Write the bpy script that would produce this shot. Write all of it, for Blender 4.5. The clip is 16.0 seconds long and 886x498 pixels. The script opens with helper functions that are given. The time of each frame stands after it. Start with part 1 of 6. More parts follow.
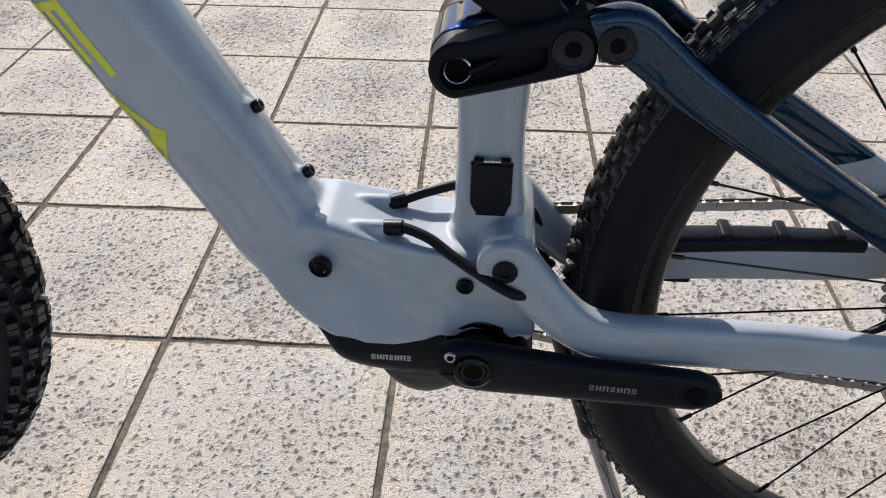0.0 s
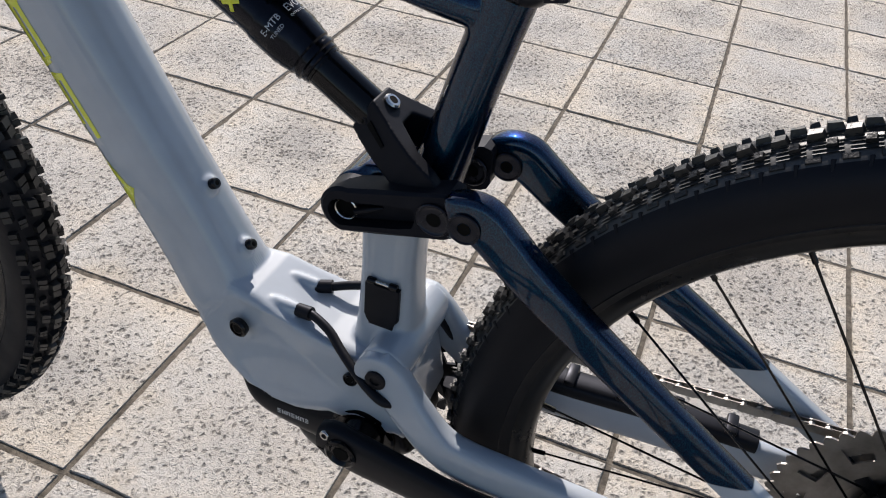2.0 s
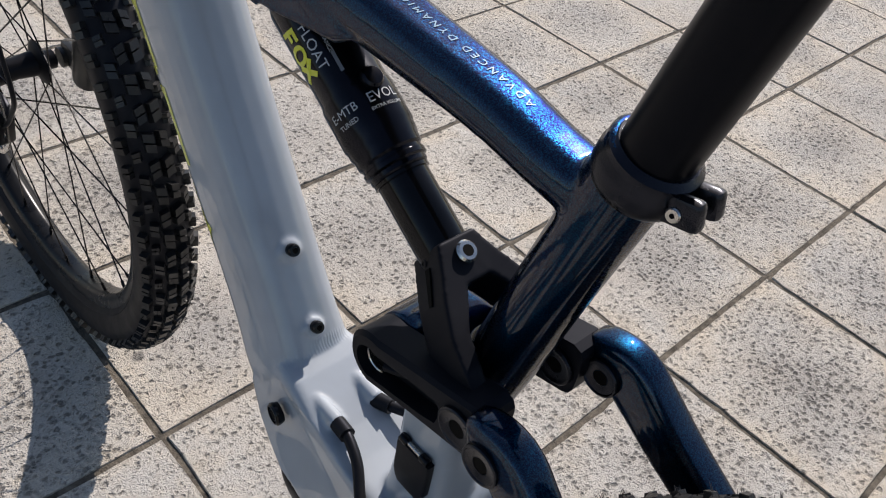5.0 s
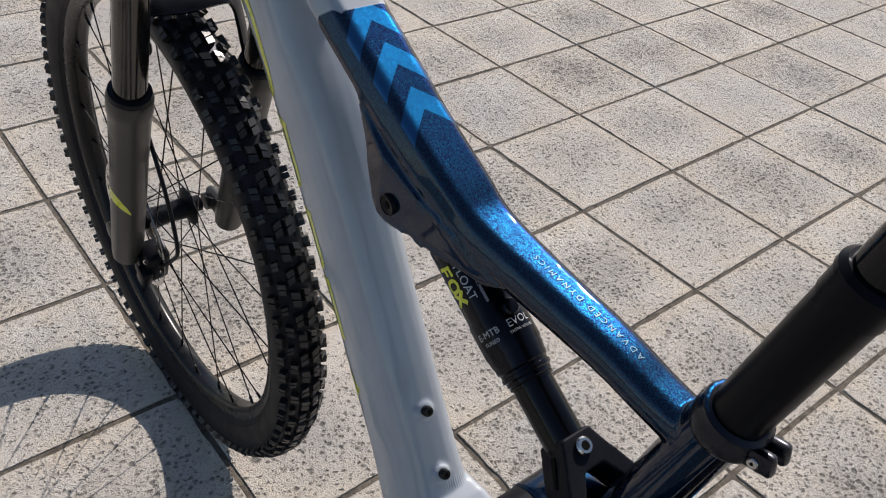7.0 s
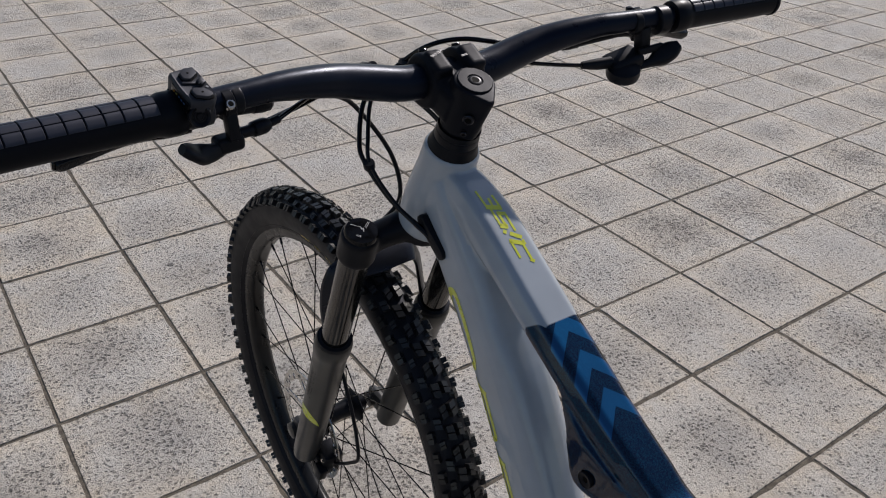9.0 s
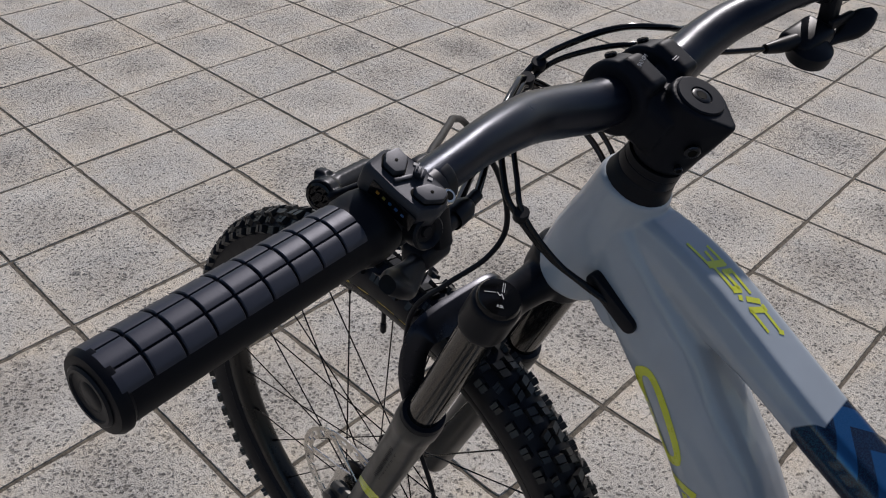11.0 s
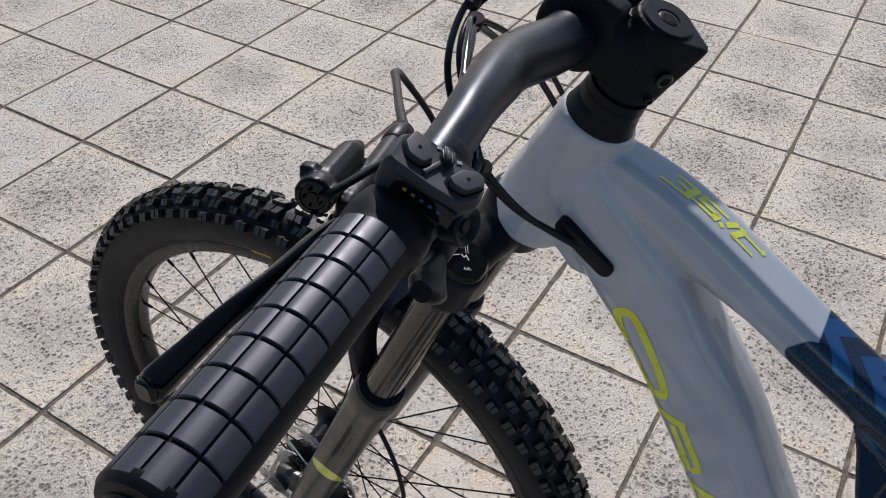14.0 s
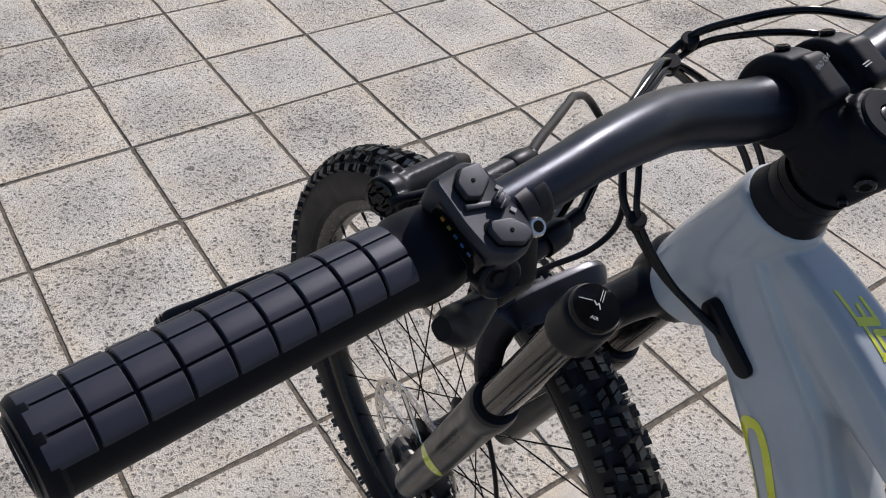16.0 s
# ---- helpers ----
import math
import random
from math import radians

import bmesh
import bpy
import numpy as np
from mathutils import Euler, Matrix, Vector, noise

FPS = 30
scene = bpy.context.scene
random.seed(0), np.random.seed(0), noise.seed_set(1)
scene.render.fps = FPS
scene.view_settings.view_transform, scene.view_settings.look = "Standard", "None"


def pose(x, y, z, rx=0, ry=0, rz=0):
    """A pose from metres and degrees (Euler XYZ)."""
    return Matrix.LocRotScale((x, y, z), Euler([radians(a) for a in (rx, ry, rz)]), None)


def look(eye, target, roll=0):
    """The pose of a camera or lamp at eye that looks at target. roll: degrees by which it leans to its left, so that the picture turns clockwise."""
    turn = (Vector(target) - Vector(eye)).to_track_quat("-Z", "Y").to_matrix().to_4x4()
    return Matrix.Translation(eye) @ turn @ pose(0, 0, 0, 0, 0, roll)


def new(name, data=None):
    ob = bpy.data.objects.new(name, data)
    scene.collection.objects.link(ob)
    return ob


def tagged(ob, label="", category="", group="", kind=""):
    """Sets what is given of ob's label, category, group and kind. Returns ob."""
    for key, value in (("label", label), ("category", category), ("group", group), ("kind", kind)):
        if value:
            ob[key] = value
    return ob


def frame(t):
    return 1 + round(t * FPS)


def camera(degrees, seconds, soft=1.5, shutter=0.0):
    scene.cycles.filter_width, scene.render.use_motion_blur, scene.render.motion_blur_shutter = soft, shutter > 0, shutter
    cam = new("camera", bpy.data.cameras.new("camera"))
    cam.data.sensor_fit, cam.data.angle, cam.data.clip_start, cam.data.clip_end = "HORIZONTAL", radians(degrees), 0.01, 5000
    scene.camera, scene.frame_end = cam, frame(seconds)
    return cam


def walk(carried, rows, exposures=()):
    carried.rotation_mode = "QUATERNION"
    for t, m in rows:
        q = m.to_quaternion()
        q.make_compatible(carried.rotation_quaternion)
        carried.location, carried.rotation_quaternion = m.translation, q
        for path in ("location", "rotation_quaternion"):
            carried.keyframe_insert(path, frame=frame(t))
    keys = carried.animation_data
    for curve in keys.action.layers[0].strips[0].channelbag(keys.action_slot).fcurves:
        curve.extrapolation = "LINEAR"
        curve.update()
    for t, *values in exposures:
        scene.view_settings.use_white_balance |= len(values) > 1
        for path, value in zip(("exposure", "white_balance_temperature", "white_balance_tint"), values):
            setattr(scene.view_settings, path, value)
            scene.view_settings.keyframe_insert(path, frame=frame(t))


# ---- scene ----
cam = camera(56.8, 16.0, soft=1.1)
METRES, EYE, TILT, LEAN, TURN = 8.0, 1.5, 0.0, 0.0, 0.0
# seconds, stops, kelvin, tint
EXPOSURES = [(0, 0.94, 6650, 11.7), (1.5, 0.84, 6650, 11.7), (2.5, 0.84, 6650, 11.7), (3.0, 1.0, 6650, 11.7), (5.5, 0.59, 6700, 11.7), (7.0, 0.56, 6700, 11.7), (7.5, 0.6, 6700, 11.7), (8.0, 0.45, 6700, 11.7), (9.0, 0.17, 6550, 12.1), (9.2, 0.17, 6550, 12.1), (11.5, 0.17, 6550, 12.1), (12.0, 0.6, 6550, 12.1), (12.5, 0.67, 6550, 12.1), (13.5, 0.65, 6550, 12.1), (14.0, 0.63, 6550, 12.1), (14.5, 0.41, 6550, 12.1), (15.0, 0.34, 6550, 12.1), (15.5, 0.44, 6550, 12.1), (16.0, 0.64, 6550, 12.1)]
PATH = [
    (0, (0.0, -0.533, 0.811), (-0.074, 1.071, -0.381), 0.6),
    (0.5, (0.038, -0.543, 0.848), (-0.081, 1.055, -0.348), 4.1),
    (1, (0.093, -0.524, 0.878), (-0.111, 1.058, -0.33), 4.5),
    (1.5, (0.137, -0.509, 0.905), (-0.196, 1.039, -0.318), 4.5),
    (2, (0.201, -0.485, 0.941), (-0.276, 1.017, -0.291), 6.4),
    (2.5, (0.229, -0.42, 0.952), (-0.34, 1.041, -0.29), 6.6),
    (3, (0.208, -0.324, 0.933), (-0.468, 1.082, -0.318), 8.9),
    (3.2, (0.205, -0.291, 0.928), (-0.504, 1.093, -0.329), 9.3),
    (5.3, (0.198, -0.257, 0.963), (-0.803, 0.837, -0.379), 9.3),
    (5.5, (0.19, -0.268, 0.979), (-0.826, 0.814, -0.362), 8.8),
    (6, (0.18, -0.284, 1.009), (-0.89, 0.784, -0.3), 7.9),
    (6.5, (0.183, -0.298, 1.048), (-0.923, 0.764, -0.236), 7.1),
    (7, (0.188, -0.327, 1.097), (-0.968, 0.734, -0.144), 6.4),
    (7.5, (0.211, -0.338, 1.175), (-0.975, 0.714, -0.044), 5.7),
    (8, (0.244, -0.339, 1.242), (-1.008, 0.693, 0.072), 3.9),
    (8.5, (0.226, -0.37, 1.281), (-1.126, 0.632, 0.2), 2.0),
    (9, (0.151, -0.443, 1.304), (-1.238, 0.549, 0.263), 1.6),
    (9.2, (0.115, -0.477, 1.314), (-1.282, 0.51, 0.278), 1.5),
    (11.3, (-0.268, -0.471, 1.268), (-1.229, 0.772, 0.031), 0.7),
    (11.5, (-0.302, -0.47, 1.266), (-1.153, 0.816, -0.007), -1.3),
    (12, (-0.35, -0.477, 1.261), (-0.997, 0.897, -0.041), -3.2),
    (12.5, (-0.369, -0.473, 1.258), (-0.918, 0.925, -0.062), -1.9),
    (13, (-0.365, -0.48, 1.254), (-0.905, 0.916, -0.073), -0.3),
    (13.5, (-0.335, -0.475, 1.255), (-0.932, 0.907, -0.061), 1.6),
    (14, (-0.306, -0.47, 1.26), (-1.064, 0.838, -0.05), 1.4),
    (14.5, (-0.279, -0.446, 1.266), (-1.189, 0.774, -0.033), 1.5),
    (15, (-0.26, -0.441, 1.264), (-1.293, 0.688, -0.024), 2.2),
    (15.5, (-0.255, -0.429, 1.264), (-1.38, 0.607, -0.024), 3.2),
    (16, (-0.27, -0.4, 1.259), (-1.447, 0.507, -0.08), 4.8),
]
walk(cam, [(t, look(eye, target, roll)) for t, eye, target, roll in PATH], EXPOSURES)

# world, sun and exposure
SUN = Vector((-0.52, 1.16, 1.0)).normalized()
world = bpy.data.worlds.new("sky")
scene.world = world
world.use_nodes = True
wn, wl = world.node_tree.nodes, world.node_tree.links
sky = wn.new("ShaderNodeTexSky")
sky.sky_type = "NISHITA"
sky.sun_disc = False
sky.sun_elevation = math.asin(SUN.z)
sky.sun_rotation = math.atan2(SUN.x, SUN.y)
sky.air_density, sky.dust_density, sky.ozone_density = 1.0, 0.7, 1.0
wl.new(sky.outputs["Color"], wn["Background"].inputs["Color"])
wn["Background"].inputs["Strength"].default_value = 0.075
sun_data = bpy.data.lights.new("sun", "SUN")
sun_data.energy, sun_data.angle, sun_data.color = 3.6, radians(0.53), (1.0, 0.94, 0.885)
sun = new("sun", sun_data)
sun.matrix_world = look(SUN * 20, (0, 0, 0))


# ---------------------------------------------------------------- materials
class Nodes:
    """A principled material and a few shorthands for its nodes."""

    def __init__(self, name, color=(0.5, 0.5, 0.5), rough=0.5, metal=0.0, coat=0.0, coat_rough=0.03, spec=0.5):
        self.mat = bpy.data.materials.new(name)
        self.mat.use_nodes = True
        self.t = self.mat.node_tree
        self.b = self.t.nodes["Principled BSDF"]
        for key, value in (("Base Color", (*color, 1)), ("Roughness", rough), ("Metallic", metal), ("Coat Weight", coat),
                           ("Coat Roughness", coat_rough), ("Specular IOR Level", spec)):
            self.b.inputs[key].default_value = value
        self.color = color

    def add(self, kind, **values):
        n = self.t.nodes.new(kind)
        for key, value in values.items():
            if key in n.inputs:
                n.inputs[key].default_value = value
        return n

    def link(self, a, b):
        self.t.links.new(a, b)

    def coords(self, which="Object"):
        if which == "World":
            return self.add("ShaderNodeNewGeometry").outputs["Position"]
        return self.add("ShaderNodeTexCoord").outputs[which]

    def noise(self, scale, detail=3, rough=0.6, at=None, distortion=0.0):
        n = self.add("ShaderNodeTexNoise", Scale=scale, Detail=detail, Roughness=rough, Distortion=distortion)
        self.link(at or self.coords(), n.inputs["Vector"])
        return n.outputs["Fac"]

    def ramp(self, fac, lo, hi, a=0.0, b=1.0):
        n = self.add("ShaderNodeMapRange")
        for i, v in ((1, lo), (2, hi), (3, a), (4, b)):
            n.inputs[i].default_value = v
        self.link(fac, n.inputs[0])
        return n.outputs[0]

    def math(self, op, a, b=0.0, c=0.0):
        n = self.add("ShaderNodeMath")
        n.operation = op
        for i, v in enumerate((a, b, c)):
            if isinstance(v, (int, float)):
                n.inputs[i].default_value = v
            else:
                self.link(v, n.inputs[i])
        return n.outputs[0]

    def mix(self, fac, a, b, blend="MIX"):
        n = self.add("ShaderNodeMix")
        n.data_type, n.blend_type = "RGBA", blend
        for i, v in ((0, fac), (6, a), (7, b)):
            if isinstance(v, (int, float)):
                n.inputs[i].default_value = v
            elif isinstance(v, tuple):
                n.inputs[i].default_value = (*v, 1)
            else:
                self.link(v, n.inputs[i])
        return n.outputs[2]

    def bump(self, height, strength=0.3, distance=0.001, normal="Normal"):
        n = self.add("ShaderNodeBump", Strength=strength, Distance=distance)
        self.link(height, n.inputs["Height"])
        self.link(n.outputs["Normal"], self.b.inputs[normal])
        return n

    def set(self, socket, value):
        self.link(value, self.b.inputs[socket])


def worn(name, color, rough, metal=0.0, coat=0.0, grain=900, bump=0.15, vary=0.25, spec=0.5, rough_vary=0.08, sheen=None):
    """A plain finish with fine grain, faint blotches and uneven gloss."""
    m = Nodes(name, color, rough, metal, coat, spec=spec)
    fine, broad = m.noise(grain, 2), m.noise(35, 4)
    dark = tuple(c * (1 - vary) for c in color)
    light = tuple(min(1, c * (1 + vary)) for c in color)
    m.set("Base Color", m.mix(m.ramp(broad, 0.3, 0.7), dark, light))
    m.set("Roughness", m.ramp(broad, 0.3, 0.7, max(0.02, rough - rough_vary), rough + rough_vary))
    if sheen:
        m.b.inputs["Specular Tint"].default_value = (*sheen, 1)
    if bump:
        m.bump(fine, bump, 0.0004)
    return m.mat


COOL = (0.74, 0.78, 1.0)
rubber = worn("rubber", (0.0100, 0.0100, 0.0106), 0.38, grain=520, bump=0.45, vary=0.35, spec=0.45)
sidewall = worn("sidewall_rubber", (0.0048, 0.0048, 0.0051), 0.50, grain=700, bump=0.05, vary=0.25, spec=0.20, sheen=COOL)
# the same rubber made paler: sunlight on the tread floor put into its colour
lit_tread_floor = worn("lit_tread_floor_rubber", (0.0240, 0.0240, 0.0246), 0.46, grain=500, bump=0.2, vary=0.3, spec=0.60)
torn_rubber = worn("torn_tread_rubber", (0.0090, 0.0090, 0.0096), 0.42, grain=420, bump=0.9, vary=0.3, spec=0.45)
black_matt = worn("black_matt_metal", (0.0070, 0.0076, 0.0100), 0.50, 0.0, grain=2200, bump=0.06, vary=0.2, spec=0.11, sheen=COOL)
# one rubber in two tones: body dark for groove shade, pads pale as sunlit
grip_rubber = worn("grip_rubber", (0.0046, 0.0048, 0.0060), 0.44, grain=1400, bump=0.05, vary=0.15, spec=0.12, sheen=COOL)
lit_pad_rubber = worn("lit_pad_rubber", (0.021, 0.022, 0.029), 0.46, grain=1400, bump=0.05, vary=0.12, spec=0.45, sheen=COOL)
black_satin = worn("black_satin_metal", (0.0065, 0.0067, 0.0075), 0.38, 0.0, grain=2200, bump=0.03, vary=0.2, spec=0.15, sheen=COOL)
black_gloss = worn("black_gloss", (0.0026, 0.0026, 0.0030), 0.13, 0.0, 0.0, bump=0.0, spec=0.25, sheen=(0.92, 0.93, 1.0))
black_plastic = worn("black_plastic", (0.0075, 0.0076, 0.0084), 0.42, grain=1800, bump=0.04, vary=0.2, spec=0.17, sheen=COOL)
bar_metal = worn("bar_metal", (0.0046, 0.0056, 0.0098), 0.33, 0.0, grain=1700, bump=0.16, vary=0.1, spec=0.21, sheen=(0.52, 0.64, 1.0))
rim_black = worn("rim_black", (0.0045, 0.0045, 0.005), 0.3, 0.0, bump=0.03, spec=0.3)
steel = worn("bare_steel", (0.55, 0.53, 0.5), 0.25, 1.0, vary=0.12)
chain_steel = worn("chain_steel", (0.29, 0.27, 0.25), 0.48, 1.0, vary=0.35)
dark_chrome = worn("dark_chrome", (0.16, 0.165, 0.19), 0.14, 1.0, bump=0.0, vary=0.08)
stanchion = worn("anodised_stanchion", (0.075, 0.072, 0.068), 0.12, 0.9, bump=0.0, vary=0.1)
fork_grey = worn("fork_grey_paint", (0.040, 0.0375, 0.034), 0.38, 0.15, 0.1, grain=1500, bump=0.06, vary=0.12, spec=0.4)
black_pivot = worn("black_pivot_metal", (0.0050, 0.0050, 0.0058), 0.26, 0.0, grain=2200, bump=0.02, vary=0.2, spec=0.38, sheen=COOL)
shock_black = worn("shock_black", (0.0022, 0.0022, 0.0026), 0.2, 0.0, bump=0.0, spec=0.26, sheen=COOL)
brace_black = worn("brace_satin_paint", (0.0040, 0.0040, 0.0046), 0.30, grain=1500, bump=0.05, vary=0.12, spec=0.34, sheen=COOL)
post_black = worn("post_black_anodised", (0.0034, 0.0035, 0.0042), 0.33, grain=2200, bump=0.03, vary=0.15, spec=0.12, sheen=COOL)
# near-black that stands in for the shade inside sockets, slots and holes
hole_shade = worn("hole_shade_black", (0.002, 0.002, 0.002), 0.8, bump=0.0, spec=0.1)
yellow = worn("yellow_decal", (0.60, 0.62, 0.03), 0.3, 0.0, 0.5, bump=0.0, vary=0.06)
amber = worn("amber_tyre_print", (0.50, 0.36, 0.03), 0.4, bump=0.0, vary=0.1)
white_ink = worn("pale_print", (0.42, 0.43, 0.45), 0.4, bump=0.0, vary=0.1)
blue_ink = worn("pale_blue_print", (0.075, 0.23, 0.36), 0.45, 0.0, 0.15, bump=0.0, vary=0.1)
silver_print = worn("silver_print", (0.24, 0.24, 0.25), 0.35, 0.4, bump=0.0, vary=0.15)
remote_grey = worn("remote_grey_plastic", (0.020, 0.021, 0.024), 0.44, grain=1500, bump=0.08, vary=0.15, spec=0.34, sheen=COOL)
saddle_cover = worn("saddle_cover", (0.0042, 0.0044, 0.0056), 0.36, grain=1400, bump=0.04, vary=0.12, spec=0.34, sheen=(0.66, 0.72, 1.0))
GREY = (0.328, 0.362, 0.404)


def flake_blue(m):
    """Deep metallic blue with fine flakes; returns its colour and the cells of its flakes."""
    cell = m.add("ShaderNodeTexVoronoi", Scale=2000.0)
    m.link(m.coords(), cell.inputs["Vector"])
    spark = m.ramp(cell.outputs["Color"], 0.35, 0.95)
    return m.mix(spark, (0.0004, 0.0060, 0.028), (0.0010, 0.052, 0.102)), cell.outputs["Color"]


def flake_normal(m, cells, fac):
    """The surface's own normal, tipped a little from flake to flake."""
    nodes = []
    for op in ("SUBTRACT", "SCALE", "ADD", "NORMALIZE"):
        n = m.add("ShaderNodeVectorMath")
        n.operation = op
        nodes.append(n)
    m.link(cells, nodes[0].inputs[0])
    nodes[0].inputs[1].default_value = (0.5, 0.5, 0.5)
    m.link(nodes[0].outputs[0], nodes[1].inputs[0])
    m.link(m.math("MULTIPLY", fac, 0.13), nodes[1].inputs["Scale"])
    m.link(nodes[1].outputs[0], nodes[2].inputs[0])
    m.link(m.add("ShaderNodeNewGeometry").outputs["Normal"], nodes[2].inputs[1])
    m.link(nodes[2].outputs[0], nodes[3].inputs[0])
    return nodes[3].outputs[0]


def painted(name, blue_where=None, weld=False):
    """The frame's paint: pale grey-blue, and deep metallic blue where blue_where(m, x, y, z) is 1, under one clear coat."""
    m = Nodes(name, GREY, 0.5, 0.0, 0.9, 0.03, 0.2)
    m.b.inputs["Coat IOR"].default_value = 1.5
    split = m.add("ShaderNodeSeparateXYZ")
    m.link(m.coords(), split.inputs[0])
    x, y, z = split.outputs
    broad = m.noise(18, 3)
    grey = m.mix(m.ramp(broad, 0.3, 0.7), tuple(c * 0.94 for c in GREY), tuple(c * 1.05 for c in GREY))
    if blue_where:
        fac = blue_where(m, x, y, z)
        blue, cells = flake_blue(m)
        tipped = flake_normal(m, cells, fac)
        m.set("Normal", tipped)
        band = chevrons(m, x, y, z)
        blue = m.mix(band, blue, (0.010, 0.11, 0.26))
        m.set("Base Color", m.mix(fac, grey, blue))
        m.set("Metallic", m.math("MULTIPLY", fac, 0.95))
        m.set("Specular Tint", m.mix(fac, (1.0, 1.0, 1.0), (0.012, 0.09, 0.25)))
        m.set("Roughness", m.ramp(fac, 0, 1, 0.5, 0.33))
        m.set("Coat Weight", m.ramp(fac, 0, 1, 0.9, 0.8))
    else:
        m.set("Base Color", grey)
    if weld:
        near = m.math("ABSOLUTE", m.math("ADD", m.math("SUBTRACT", m.math("MULTIPLY", x, 0.798), m.math("MULTIPLY", z, 0.602)), 0.3814))
        band = m.math("MULTIPLY", m.ramp(near, 0.0065, 0.0035), m.math("SUBTRACT", 1.0, above(m, z, 0.55)))
        wave = m.add("ShaderNodeTexWave", Scale=120.0, Distortion=4.0, Detail=2.0)
        wave.bands_direction = "Y"
        m.link(m.coords(), wave.inputs["Vector"])
        ripple = m.math("MULTIPLY", band, m.math("ADD", m.math("MULTIPLY", wave.outputs["Fac"], 0.6), 0.6))
        m.link(tipped, m.bump(ripple, 0.30, 0.0009).inputs["Normal"])
    m.bump(m.noise(120, 2), 0.02, 0.0005, "Coat Normal")
    return m.mat


def above(m, value, edge, soft=0.0006):
    return m.ramp(value, edge - soft, edge + soft)


def frame_blue(m, x, y, z):
    side = m.math("MAXIMUM", m.math("SUBTRACT", m.math("ABSOLUTE", y), 0.0185), 0.0)
    a = above(m, m.math("ADD", x, m.math("MULTIPLY", side, 1.9)), -0.2765)
    b = above(m, m.math("ADD", z, m.math("MULTIPLY", x, 1.732)), 0.292)
    return m.math("MULTIPLY", m.math("MULTIPLY", a, b), above(m, z, 0.598))


def chevrons(m, x, y, z):
    """Three arrow bands printed on top of the sloping part of the top tube."""
    s = m.math("ADD", x, m.math("MULTIPLY", m.math("ABSOLUTE", y), -0.9))
    wave = m.math("FRACT", m.math("MULTIPLY", m.math("ADD", s, 0.30), 1 / 0.034))
    on = m.math("MULTIPLY", above(m, wave, 0.5, 0.02), m.math("MULTIPLY", above(m, s, -0.30), m.math("SUBTRACT", 1.0, above(m, s, -0.198))))
    top = above(m, m.math("ADD", z, m.math("MULTIPLY", x, 0.52)), 0.712)
    return m.math("MULTIPLY", m.math("MULTIPLY", on, top), 0.85)


def stay_blue(m, x, y, z):
    return above(m, m.math("ADD", z, m.math("MULTIPLY", x, -0.29)), 0.3995)


frame_paint = painted("two_tone_frame_paint", frame_blue, True)
stay_paint = painted("two_tone_stay_paint", stay_blue)
grey_paint = painted("grey_frame_paint")


